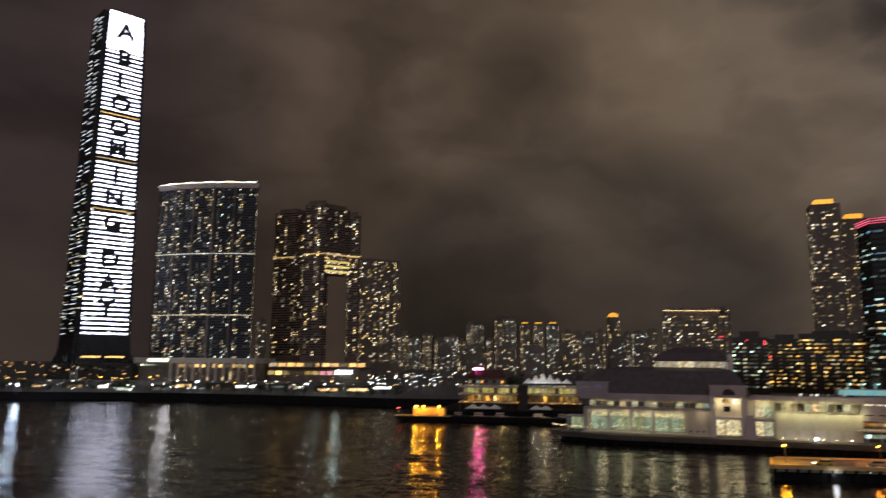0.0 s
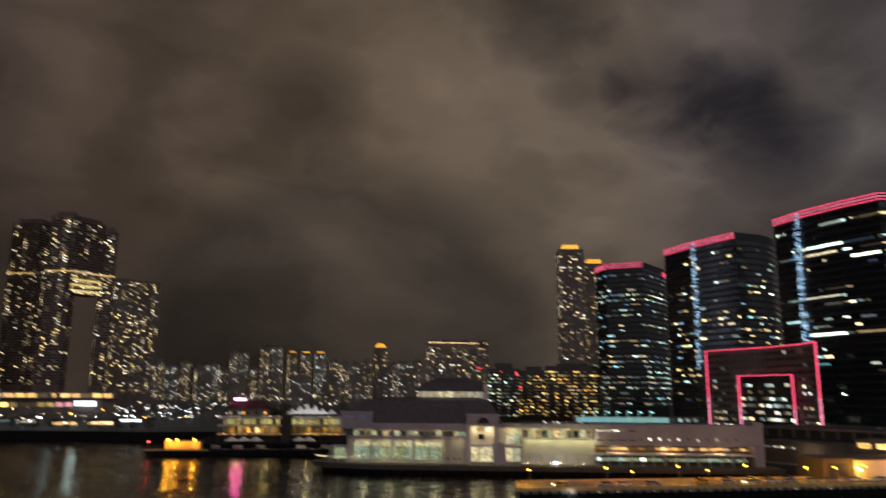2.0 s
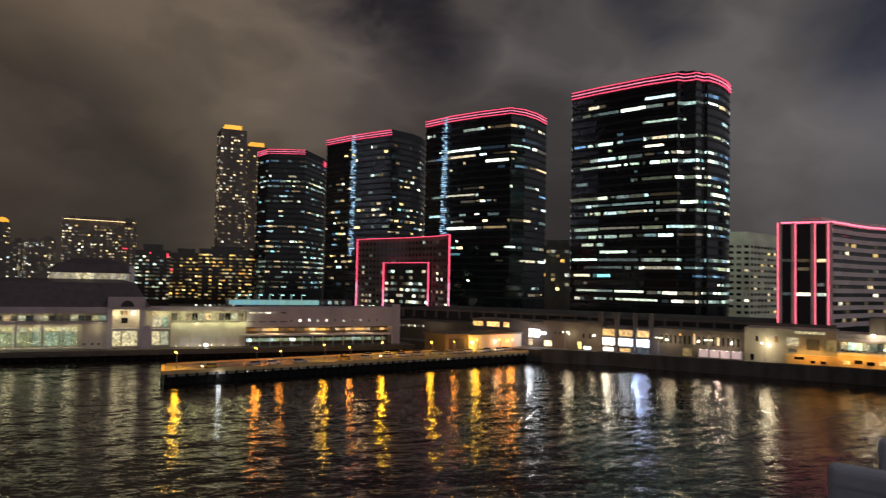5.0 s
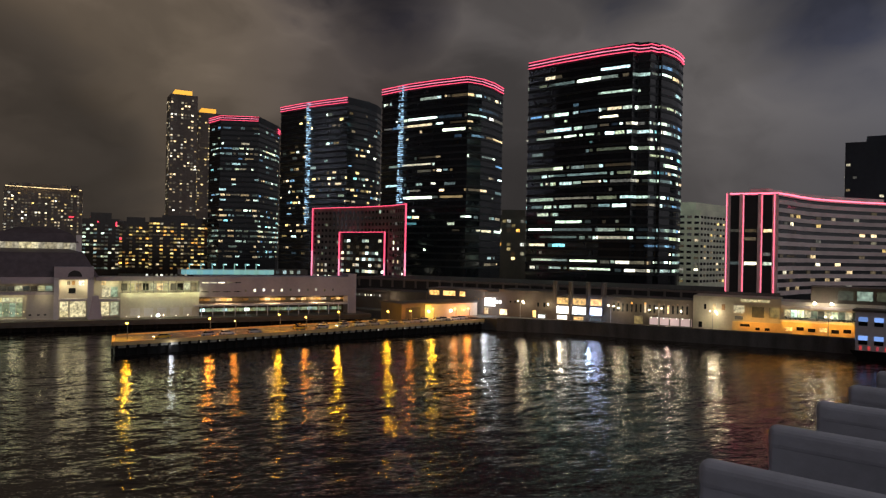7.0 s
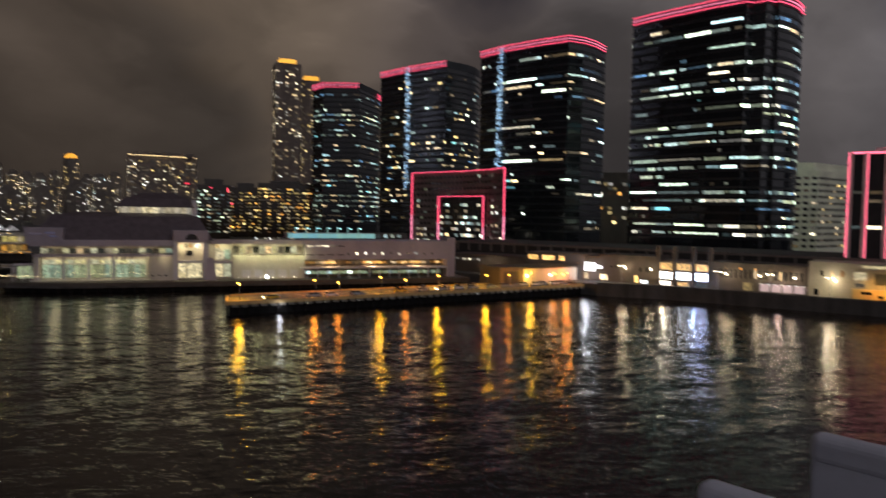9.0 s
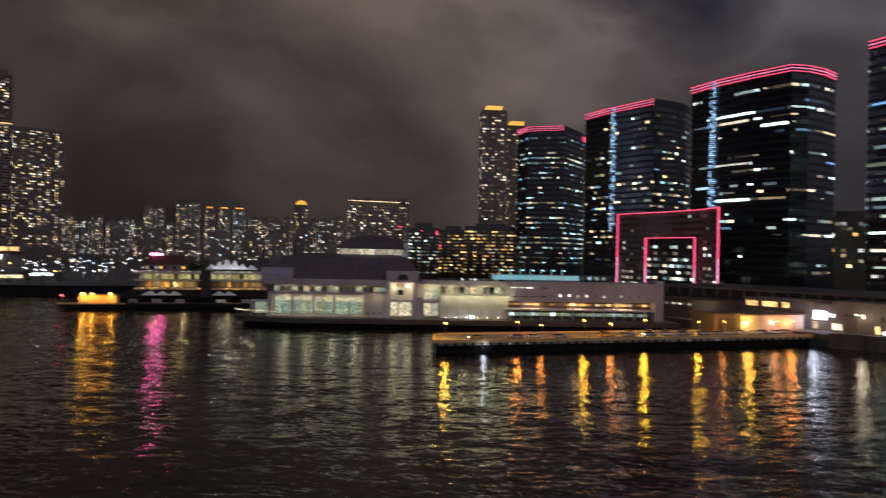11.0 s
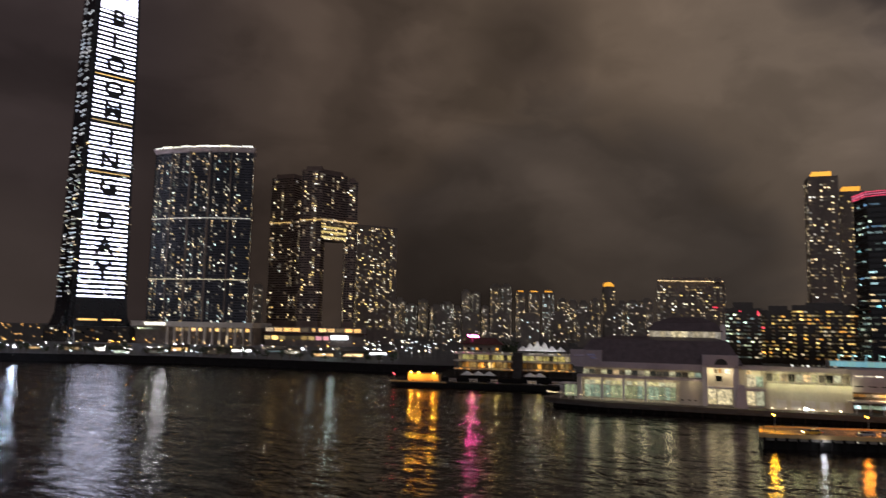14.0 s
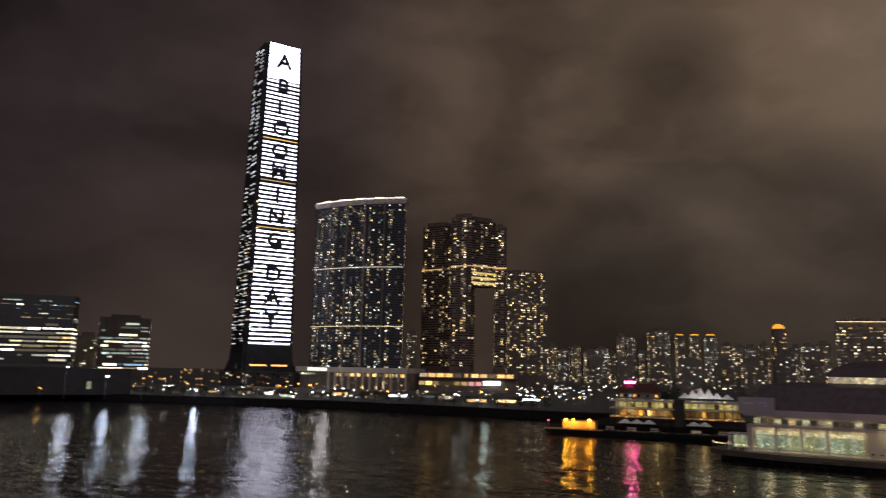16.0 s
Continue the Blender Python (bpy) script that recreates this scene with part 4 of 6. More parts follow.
# ---- curved hotel with pink strips ----
def hotel():
    t = thing("hotel", (300, 92, 4.4), "curved hotel with pale floor bands and pink lit edges", "hotel")
    south = [(277, 85.5), (287, 84.5), (297, 84.2), (310, 82.5), (325, 77.5), (340, 70), (356, 60)]
    north = [(366, 74), (350, 86), (330, 96), (300, 101), (272, 101.5)]
    poly = ccw(south + north)
    bm = BM()
    prism(bm, offset(poly, -0.8), 4.4, 52.5)
    part("core", bm, GLASS_DARK, t)
    zs = [16.0 + k * 3.05 for k in range(12)]
    for z in zs:
        bm = BM()
        prism(bm, poly, z, z + 1.6)
        part("floor_band", bm, HOTELBAND, t)
    bm = BM()
    prism(bm, offset(poly, 0.2), 52.4, 53.2)
    prism(bm, offset(poly, -5), 53.2, 55.5)
    part("roof", bm, HOTELBAND, t)
    led_line("pink_roof_line", t, [(272, 101.2), *south], 53.0, PINKHOT, 0.7, 0.5)

    def rule(e, k, i, rng, count, floors):
        return rng.choice(("warm", "white", "warm", "yellow")) if rng.random() < (0.3 if k in (2, 4, 8, 9) else 0.14) else None
    windows(t, offset(poly, -0.75), 16.0, 52.4, 3.05, 3.2, rule, sill=1.65, wh=1.25, fill=0.9, limit=200, seed=91)
    # end pylon facing the harbour: pale uprights, dark glass, pink strips
    p, q = Vector((271.2, 101.8)), Vector((276.2, 85.2))
    u = (q - p).normalized()
    o = Vector((u.y, -u.x))
    if o.x > 0:
        o = -o
    L = (q - p).length
    bm = BM()
    prism(bm, ccw([tuple(p), tuple(q), tuple(q + o * 0.8), tuple(p + o * 0.8)]), 15, 52.6)
    part("pylon_glass", bm, BLACK, t, "dark glass end wall")
    for s, wd in ((0.03, 0.09), (0.30, 0.10), (0.66, 0.10), (0.95, 0.12)):
        a = p + u * L * (s - wd / 2) + o * 0.8
        b = p + u * L * (s + wd / 2) + o * 0.8
        bm = BM()
        prism(bm, ccw([tuple(a), tuple(b), tuple(b + o * 0.7), tuple(a + o * 0.7)]), 15, 53)
        part("pylon_upright", bm, HOTELBAND, t)
    for j, s in enumerate((0.0, 0.33, 0.69, 0.93)):
        a = p + u * L * s + o * 1.6
        bm = BM()
        prism(bm, rect((a.x, a.y), 0.22, 0.3, math.degrees(math.atan2(u.y, u.x))), 15.5, 53.4)
        part("pink_strip", bm, PINKHOT, t)
    for z, a0, a1, tone in ((39, 0.08, 0.26, "white"), (39, 0.36, 0.6, "warm"), (39, 0.72, 0.9, "warm"), (27, 0.08, 0.26, "cool"), (27, 0.36, 0.6, "white"), (27, 0.72, 0.9, "cool"), (36, 0.36, 0.58, "warm"), (30.5, 0.72, 0.86, "white")):
        a, b = p + u * L * a0 + o * 0.85, p + u * L * a1 + o * 0.85
        bm = BM()
        prism(bm, ccw([tuple(a), tuple(b), tuple(b + o * 0.15), tuple(a + o * 0.15)]), z, z + 1.1)
        part("window", bm, LIT[tone], t)


hotel()


# ---- shared small builders in a local frame ----
def frame_at(x, y, ux, uy):
    """Local frame on the plan: x along (ux, uy), y to its left."""
    return Matrix(((ux, -uy, 0, x), (uy, ux, 0, y), (0, 0, 1, 0), (0, 0, 0, 1)))


def pane(parent, m, x, y, z, w, h, material, name="window", d=0.2):
    """A window pane centred on x, with its sill at z."""
    ob = hang(name, unit_box(material), parent, m=m @ Matrix.Translation((x, y, z + h / 2)) @ Matrix.Diagonal((w, d, h, 1)))
    return ob


def block(parent, name, m, x0, x1, y0, y1, z0, z1, material, label=""):
    bm = BM()
    box(bm, x0, x1, y0, y1, z0, z1, m)
    return part(name, bm, material, parent, label)


# ---- club house on its pier ----
CLUB = frame_at(66.5, 277.5, 0.934, -0.357)


def club_pier():
    t = thing("pier", (*(CLUB @ Vector((60, 10, 0))).xy, 0), "long concrete pier on dark piles under the club house", "pier")
    deck = [(-27, 4), (-21, -1.5), (-2, -7), (146, -7), (146, 44), (-20, 44)]
    bm = BM()
    prism(bm, deck, 1.7, 3.2, CLUB)
    part("deck", bm, SEAWALL, t)
    bm = BM()
    prism(bm, offset(deck, 0.25), 2.5, 3.6, CLUB)
    part("kerb", bm, GREYSTONE, t, "grey edge beam")
    # near-black block: the shade under the deck is put into its colour
    bm = BM()
    prism(bm, offset(deck, -3.0), -3, 1.7, CLUB)
    part("shaded_base", bm, HULL, t)
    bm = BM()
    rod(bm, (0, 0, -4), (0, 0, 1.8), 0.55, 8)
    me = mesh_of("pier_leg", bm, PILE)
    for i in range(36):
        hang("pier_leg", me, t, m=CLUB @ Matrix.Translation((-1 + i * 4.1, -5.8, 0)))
    for i in range(5):
        hang("pier_leg", me, t, m=CLUB @ Matrix.Translation((-5 - i * 4, -5 + i * 1.5, 0)))


club_pier()


def club_house():
    t = thing("club_house", (*(CLUB @ Vector((60, 12, 0))).xy, 3.6), "cream waterfront club house with a plum mansard roof", "club house")
    B = lambda name, x0, x1, y0, y1, z0, z1, mat, label="": block(t, name, CLUB, x0, x1, y0, y1, z0, z1, mat, label)
    P = lambda x, y, z, w, h, mat, name="window": pane(t, CLUB, x, y, z, w, h, mat, name)
    # hall: glazed arcade, balcony storey, parapet
    B("rear_wall", -12, 45, 6, 30, 3.6, 18, CREAM)
    B("arcade_floor", -14, 32, -1, 6, 3.6, 4.0, CREAM)
    B("floor_slab", -13.5, 32, -0.6, 6, 12.2, 13.0, LILAC)
    B("parapet", -14.5, 32, -0.9, 6, 16.0, 18.2, LILAC)
    B("end_wall", -13.5, -12.2, 0, 6, 3.6, 12.2, CREAM)
    for x in range(-12, 33, 4):
        if x < 18 and x % 8 == 4:
            B("column", x - 0.35, x + 0.35, 0, 0.7, 4.0, 12.2, WHITE)
    for i in range(17):
        x = -10.5 + i * 2
        P(x, 5.8, 4.4, 1.75, 4.6, MINTGLOW, "arcade_pane")
    for i in range(17):
        P(-10.5 + i * 2, 5.8, 9.4, 1.8, 1.3, TRANSOM, "transom_pane")
    B("solid_wall", 24, 32, 0.3, 6, 4.0, 12.2, CREAM)
    for x in (25, 27.5, 29.5):
        P(x, 0.25, 5.0, 0.8, 0.5, BLACK, "vent")
    for i in range(19):
        mat = (TRANSOM, LIT["dimwarm"], TRANSOM, LIT["dimcool"], LIT["white"], LIT["dimcool"], LIT["dimwarm"])[i * 3 % 7]
        P(-11 + i * 2.3, 5.85, 13.2, 2.0, 1.7, mat)
    for i in range(24):
        B("baluster", -13 + i * 1.9, -12.9 + i * 1.9, -0.55, -0.45, 13.0, 13.9, METAL)
    B("balcony_rail", -13.4, 32, -0.6, -0.4, 13.9, 14.0, METAL)
    # roofs
    bm = BM()
    taper(bm, [(-15, -0.4), (46, -0.4), (46, 31), (-15, 31)], [(-9, 7), (41, 7), (41, 25), (-9, 25)], 18.2, 26.6, CLUB)
    taper(bm, [(-9, 7), (41, 7), (41, 25), (-9, 25)], [(-2, 12), (36, 12), (36, 20), (-2, 20)], 26.6, 28.0, CLUB)
    part("mansard_roof", bm, DARKROOF, t, "plum mansard roof")
    B("sign_box", -16, -4, -0.6, 4, 17, 22.4, LILAC, "white sign box with faded bars")
    for x, w, z in ((-12.5, 3.5, 20), (-8, 3.0, 20.3), (-7.2, 2.2, 19.2)):
        P(x, -0.65, z, w, 0.55, glow("faded_sign_bar", (0.42, 0.36, 0.62), 0.12, 0.1), "sign_bar")
    LANTERN = glow("lantern_glow", (1.0, 0.82, 0.56), 0.38, 0.2, mottle=True)
    bm = BM()
    box(bm, 12.4, 39, 12, 30, 26.0, 30.2, CLUB)
    part("lantern", bm, CREAM, t)
    for i in range(13):
        P(13.6 + i * 2.0, 11.9, 26.1, 1.97, 4.0, LANTERN if not 4 <= i <= 6 else CREAMGLOW, "lantern_pane")
    bm = BM()
    taper(bm, [(11.5, 11), (39.5, 11), (39.5, 31), (11.5, 31)], [(14, 14), (37, 14), (37, 28), (14, 28)], 30.2, 33.4, CLUB)
    taper(bm, [(14, 14), (37, 14), (37, 28), (14, 28)], [(20, 19), (32, 19), (32, 23), (20, 23)], 33.4, 35.6, CLUB)
    part("lantern_roof", bm, DARKROOF, t)
    B("lantern_end", 38.6, 40.4, 11.4, 14, 26, 33, WHITE)
    # entrance bay
    B("bay_pier", 32, 33.6, -1.6, 6, 3.6, 18, WHITE)
    B("bay_pier", 42.4, 44.3, -1.6, 6, 3.6, 18, WHITE)
    B("bay_gable", 32, 44.3, -1.6, 8, 17.4, 21.8, LILAC)
    B("bay_back", 33.6, 42.4, 2.0, 6, 3.6, 17.4, CREAM)
    B("bay_lintel", 33.6, 42.4, -0.8, 2.0, 9.9, 10.6, WHITE)
    bm = BM()
    pts = [(38.4 + 2.2 * math.cos(a), 2.2 * math.sin(a)) for a in [k * math.pi / 10 for k in range(11)]]
    lo = [bm.verts.new(CLUB @ Vector((x, -1.66, 18.4 + z))) for x, z in pts]
    hi = [bm.verts.new(CLUB @ Vector((x, -1.45, 18.4 + z))) for x, z in pts]
    bm.faces.new(lo)
    bm.faces.new(hi[::-1])
    for k in range(11):
        bm.faces.new((lo[k], hi[k], hi[(k + 1) % 11], lo[(k + 1) % 11]))
    part("lunette", bm, BLACK, t, "dark half-round window")
    for x, z, w, h, mat in ((35.2, 4.2, 2.6, 2.0, CREAMGLOW), (35.2, 6.4, 2.6, 3.2, CREAMGLOW), (39.5, 4.2, 5.0, 5.4, CREAMGLOW), (37.6, 12.4, 2.2, 1.9, PANE), (36.5, 15.4, 1.0, 1.4, LIT["amber"]), (38, 15.4, 1.0, 1.4, LIT["amber"]), (40.5, 15.2, 1.6, 1.7, LIT["white"])):
        P(x, 1.9, z, w, h, mat)
    # recess and slanted buttress
    bm = BM()
    taper(bm, [(42.8, -3.2), (47.2, -3.2), (47.2, 2), (42.8, 2)], [(44.0, -1.8), (46.0, -1.8), (46.0, 2), (44.0, 2)], 3.6, 11.6, CLUB)
    part("buttress", bm, LILAC, t)
    B("recess_back", 44.3, 53, 3, 6, 3.6, 18.4, CREAM)
    for x, z, w, h, mat in ((48.3, 4.4, 2.6, 4.8, CREAMGLOW), (51.3, 4.4, 2.6, 4.8, TRANSOM), (48.5, 11, 2.8, 3.6, CREAMGLOW), (51.2, 11, 2.2, 3.6, MINTGLOW), (47.6, 15.2, 1.4, 1.5, LIT["warm"])):
        P(x, 2.9, z, w, h, mat)
    B("recess_slab", 46, 53, -0.4, 3, 9.6, 10.4, LILAC)
    # blank wing with uplights
    B("blank_wall", 53, 80, 0, 10, 3.6, 12.6, CREAM, "plain cream wall washed by light")
    B("upper_wall", 53, 80, 4, 12, 12.6, 18, CREAM)
    B("upper_parapet", 45, 80, -0.2, 4, 16.8, 18.4, LILAC)
    for i in range(11):
        P(54.5 + i * 2.4, 3.9, 13.2, 2.0, 2.6, (LIT["dimwarm"], TRANSOM, LIT["dimwarm"], PANE, TRANSOM)[i % 5])
    for i in range(11):
        B("post", 53.5 + i * 2.6, 53.7 + i * 2.6, 0, 0.2, 12.6, 16.8, METAL)
    for x in (58, 62.5, 67, 71.5, 76):
        B("wall_niche", x - 1.6, x + 1.6, -0.08, 0.0, 4.2, 7.0, WHITE)
    # long gallery wing
    B("gallery_wall", 80, 140, -0.5, 14, 10.8, 18.4, LILAC, "long blank parapet wall")
    B("gallery_back", 80, 140, 5, 14, 3.6, 10.8, GREYSTONE)
    B("canopy", 78, 138, -2.4, 5, 7.4, 7.9, WHITE)
    for i in range(28):
        P(81.5 + i * 2.1, 4.9, 8.9, 2.0, 0.9, (LIT["amber"], LIT["warm"], LIT["amber"], LIT["warm"], SHOPORANGE, OCHRE, OCHRE)[i * 5 % 7])
    for i in range(27):
        P(82 + i * 2.1, 4.9, 4.8, 1.9, 1.2, MINTGLOW if i % 4 else LIT["cool"])
    for i in range(15):
        B("gallery_post", 80.5 + i * 4.1, 80.8 + i * 4.1, -2.2, -1.9, 3.6, 7.4, WHITE)
    for i in range(11):
        P(97 + i * 3.5, -0.58, 12.6 + (i * 7 % 3) * 0.15, 0.7, 0.9, LIT["white"], "wall_light")
    for i in range(5):
        P(82 + i * 3.0, -0.58, 16.0, 2.2, 0.35, LIT["white"] if i < 4 else PANE, "slot_window")
    for i in range(4):
        P(82 + i * 4.0, -0.58, 12.6, 2.6, 0.3, PANE, "slot_window")
    B("end_turret", 138.5, 142, -0.6, 8, 3.6, 19.6, LILAC)
    for i in range(9):
        P(62 + i * 1.7, 3.95, 18.5, 0.8, 0.7, LIT[("white", "warm", "white")[i % 3]], "roof_lamp")
    # cyan lit roof enclosure; the floodlight on panels and posts is put in as glow
    B("roof_screen", 76, 113, 20, 30, 18.4, 20.4, WHITE)
    for i in range(18):
        P(77 + i * 2.05, 19.9, 18.5, 1.95, 1.9, CYANWASH, "screen_panel")
    for i in range(7):
        x = 79 + i * 4.4
        bm = BM()
        rod(bm, CLUB @ Vector((x, 19.6, 18.4)), CLUB @ Vector((x, 19.6, 22.8)), 0.2)
        rod(bm, CLUB @ Vector((x - 0.3, 19.6, 22.7)), CLUB @ Vector((x + 1.3, 19.6, 22.75)), 0.16)
        part("screen_post", bm, CYANWASH, t)
        P(x + 0.9, 19.3, 22.35, 0.8, 0.2, CYANLAMP, "post_lamp")
    B("plant_box", 113, 128, 22, 30, 18.4, 20.6, GREYSTONE)
    for i in range(4):
        P(115 + i * 3, 21.9, 18.8, 1.4, 1.3, LIT["cool"], "plant_light")


club_house()
# lights of the club house: arcade ceiling, wall washers, pier floodlight
for x in (-7, 2, 11, 20):
    point_lamp("arcade_light", CLUB @ Vector((x, 2.5, 11.4)), (1.0, 0.88, 0.48), 390, 1.3)
for x in (29,):
    point_lamp("arcade_light", CLUB @ Vector((x, -2.6, 11.6)), (1.0, 0.86, 0.46), 130, 0.4)
for x in (35.5, 40.5):
    point_lamp("bay_light", CLUB @ Vector((x, 0.2, 15.8)), (1.0, 0.86, 0.46), 430, 1.2)
for x in (56, 62, 68, 74, 79):
    point_lamp("wall_washer", CLUB @ Vector((x, -2.2, 12.8)), (0.92, 0.92, 0.42), 430, 1.2)
for x in (50,):
    point_lamp("recess_light", CLUB @ Vector((x, 0.5, 15.2)), (0.95, 0.9, 0.44), 350, 1.2)
for x in (90, 108, 126):
    point_lamp("gallery_light", CLUB @ Vector((x, 1.5, 9.8)), (1.0, 0.66, 0.30), 950, 1.2)


for x in (-8, 2, 12, 22):
    point_lamp("balcony_light", CLUB @ Vector((x, 2.6, 15.6)), (1.0, 0.86, 0.46), 150, 0.9)
for x in (58, 70):
    point_lamp("balcony_light", CLUB @ Vector((x, 2.0, 16.2)), (0.95, 0.88, 0.46), 150, 0.9)


def bulb(name, at, material, r, label, category, group=""):
    bm = BM()
    ball(bm, at, r, 1.0, 1)
    return solid(name, bm, material, label, category, group=group)


WARMBULB = glow("string_bulb", (1.0, 0.74, 0.4), 3.2, 0.5)
# string of lights round the prow of the club pier
t = thing("string_lights", (*(CLUB @ Vector((-18, -3, 0))).xy, 3.6), "string of warm bulbs on short posts round the pier end", "string lights")
prow = [(-26, 3.5), (-23.5, 0.4), (-20.5, -1.8), (-15, -3.6), (-9, -5.2)]
for k, (x, y) in enumerate(prow):
    bm = BM()
    rod(bm, CLUB @ Vector((x, y, 3.6)), CLUB @ Vector((x, y, 6.2)), 0.07)
    part("post", bm, METAL, t)
for (x0, y0), (x1, y1) in zip(prow, prow[1:]):
    for i in range(6):
        f = i / 6
        bm = BM()
        ball(bm, CLUB @ Vector((x0 + (x1 - x0) * f, y0 + (y1 - y0) * f, 6.1 - 1.6 * f * (1 - f))), 0.14)
        part("bulb", bm, WARMBULB, t)
# swags of small bulbs inside the hall arcade
t = thing("string_lights", (*(CLUB @ Vector((5, 0.9, 0))).xy, 4.0), "swags of small warm bulbs along the club arcade", "string lights")
for k in range(7):
    bm = BM()
    rod(bm, CLUB @ Vector((-12 + k * 6, 0.9, 4.0)), CLUB @ Vector((-12 + k * 6, 0.9, 7.0)), 0.06)
    part("post", bm, METAL, t)
for k in range(6):
    for i in range(7):
        f = i / 7
        bm = BM()
        ball(bm, CLUB @ Vector((-12 + (k + f) * 6, 0.9, 6.9 - 4.4 * f * (1 - f))), 0.10)
        part("bulb", bm, WARMBULB, t)
# open stair and terrace frame at the end of the hall
t = thing("terrace_frame", (*(CLUB @ Vector((-16, 4, 0))).xy, 3.6), "open white terrace frame beside the club hall", "terrace")
for x in (-20, -17, -14.5):
    for y in (1, 6):
        block(t, "post", CLUB, x - 0.15, x + 0.15, y - 0.15, y + 0.15, 3.6, 9.2, WHITE)
block(t, "beam", CLUB, -20.4, -14.2, 0.7, 1.3, 9.2, 9.6, WHITE)
block(t, "beam", CLUB, -20.4, -14.2, 5.7, 6.3, 9.2, 9.6, WHITE)
block(t, "lit_screen", CLUB, -19.4, -14.8, 6.4, 6.6, 4.2, 8.6, MINTGLOW)

# small uplights along the blank wall and the pier edge
def floor_light(label, head, r=0.22):
    t = thing("floor_light", (0, 0, 0), label, "light", "pier edge lights")
    bm = BM()
    rod(bm, (0, 0, 0), (0, 0, 0.45), 0.12)
    part("stem", bm, METAL, t)
    bm = BM()
    ball(bm, (0, 0, 0.55), r)
    part("lamp", bm, head, t)
    return t


fl = floor_light("small warm uplight on the pier edge", WARMLAMP, 0.13)
spots = [(55 + i * 4.2, -1.0) for i in range(6)] 
for k, (x, y) in enumerate(spots):
    m = Matrix.Translation(CLUB @ Vector((x, y, 3.6)))
    if k == 0:
        fl.matrix_basis = m
    else:
        copy_thing(fl, m)


def lamp_post(name, h, arm, head_mat, label, group, head=0.35, double=False):
    t = thing(name, (0, 0, 0), label, "street lamp", group)
    bm = BM()
    rod(bm, (0, 0, 0), (0, 0, h), 0.14, 8, 0.08)
    part("post", bm, METAL, t)
    for s in ((-1, 1) if double else (1,)):
        bm = BM()
        rod(bm, (0, 0, h - 0.1), (s * arm, 0, h + 0.2), 0.06)
        holder = part("arm", bm, METAL, t)
        bm = BM()
        ball(bm, (s * arm, 0, h + 0.1), head, 0.6, 1)
        part("lamp", bm, head_mat, holder, "glowing lamp head")
    return t


# ---- car pier with sodium lamps ----
PIER = frame_at(85, 193.5, 0.9897, -0.1419) @ Matrix.Translation((0, 0, -0.9))


def car_pier():
    t = thing("pier", (*(PIER @ Vector((70, 7, 0))).xy, 0), "car pier under sodium lamps with a dark fendered edge", "pier")
    deck = [(0.6, 0), (147, 0), (147, 17), (6.2, 17), (4.2, 15), (0, 1.2)]
    bm = BM()
    prism(bm, deck, 3.1, 4.5, PIER)
    part("deck", bm, ASPHALT, t)
    bm = BM()
    prism(bm, [(0, -0.3), (147, -0.3), (147, 0.5), (0, 0.5)], 3.8, 4.85, PIER)
    prism(bm, [(-0.3, 0), (0.5, 0.5), (4.9, 15.2), (4.1, 15.4)], 3.8, 4.85, PIER)
    prism(bm, [(5.6, 16.6), (147, 16.6), (147, 17.4), (6.2, 17.4)], 3.8, 4.85, PIER)
    part("kerb", bm, OCHRE, t, "worn concrete kerb")
    # near-black block: the shade behind the fenders is put into its colour
    bm = BM()
    prism(bm, offset(deck, -0.8), -3, 3.1, PIER)
    part("shaded_base", bm, HULL, t)
    bm = BM()
    box(bm, -0.35, 0.35, -0.32, 0.05, -0.5, 3.9)
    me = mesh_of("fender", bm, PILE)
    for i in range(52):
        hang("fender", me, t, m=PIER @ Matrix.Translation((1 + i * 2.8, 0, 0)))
    for i in range(6):
        hang("fender", me, t, m=PIER @ Matrix.Translation((0.4 + i * 0.72, 1.5 + i * 2.4, 0)) @ pose(0, 0, 0, 0, 0, -107))
    # reflectors along the edge; their glint is put in as glow
    for i in range(17):
        bm = BM()
        box(bm, 18 + i * 5.6, 18.3 + i * 5.6, -0.42, -0.3, 3.3, 3.6, PIER)
        part("edge_marker", bm, LIT["white"], t, "small white edge marker")
    # stall lines
    bm = BM()
    for i in range(40):
        box(bm, 8 + i * 2.9, 8.12 + i * 2.9, 9.5, 14.5, 4.504, 4.512, PIER)
    part("stall_lines", bm, WHITE, t, "", "stuff")


car_pier()
post = lamp_post("street_lamp", 4.4, 0.7, SODIUM, "sodium street lamp on the car pier", "car pier lamps", 0.36)
YELLOW, ORANGE = (1.0, 0.46, 0.02), (1.0, 0.30, 0.03)
for k, (s, hgt, col, watts) in enumerate(((5.5, 1.0, YELLOW, 2400), (29.1, 1.05, ORANGE, 2200), (37.1, 0.8, ORANGE, 800), (51.9, 1.1, YELLOW, 2300), (61.4, 0.85, ORANGE, 1000), (73.9, 1.1, YELLOW, 3400),
                                          (94.4, 0.95, YELLOW, 2400), (104.5, 0.9, ORANGE, 700), (115, 1.0, YELLOW, 2000), (126, 0.9, ORANGE, 500), (132.8, 0.9, ORANGE, 1300))):
    m = PIER @ Matrix.Translation((s, 6, 4.5)) @ pose(0, 0, 0, 0, 0, 90)
    p = post if k == 0 else copy_thing(post, m)
    p.matrix_basis = m
    p.scale = (1, 1, hgt)
    point_lamp("sodium_light", PIER @ Vector((s, 6.6, 4.2 + 4.4 * hgt)), col, watts, 0.75)
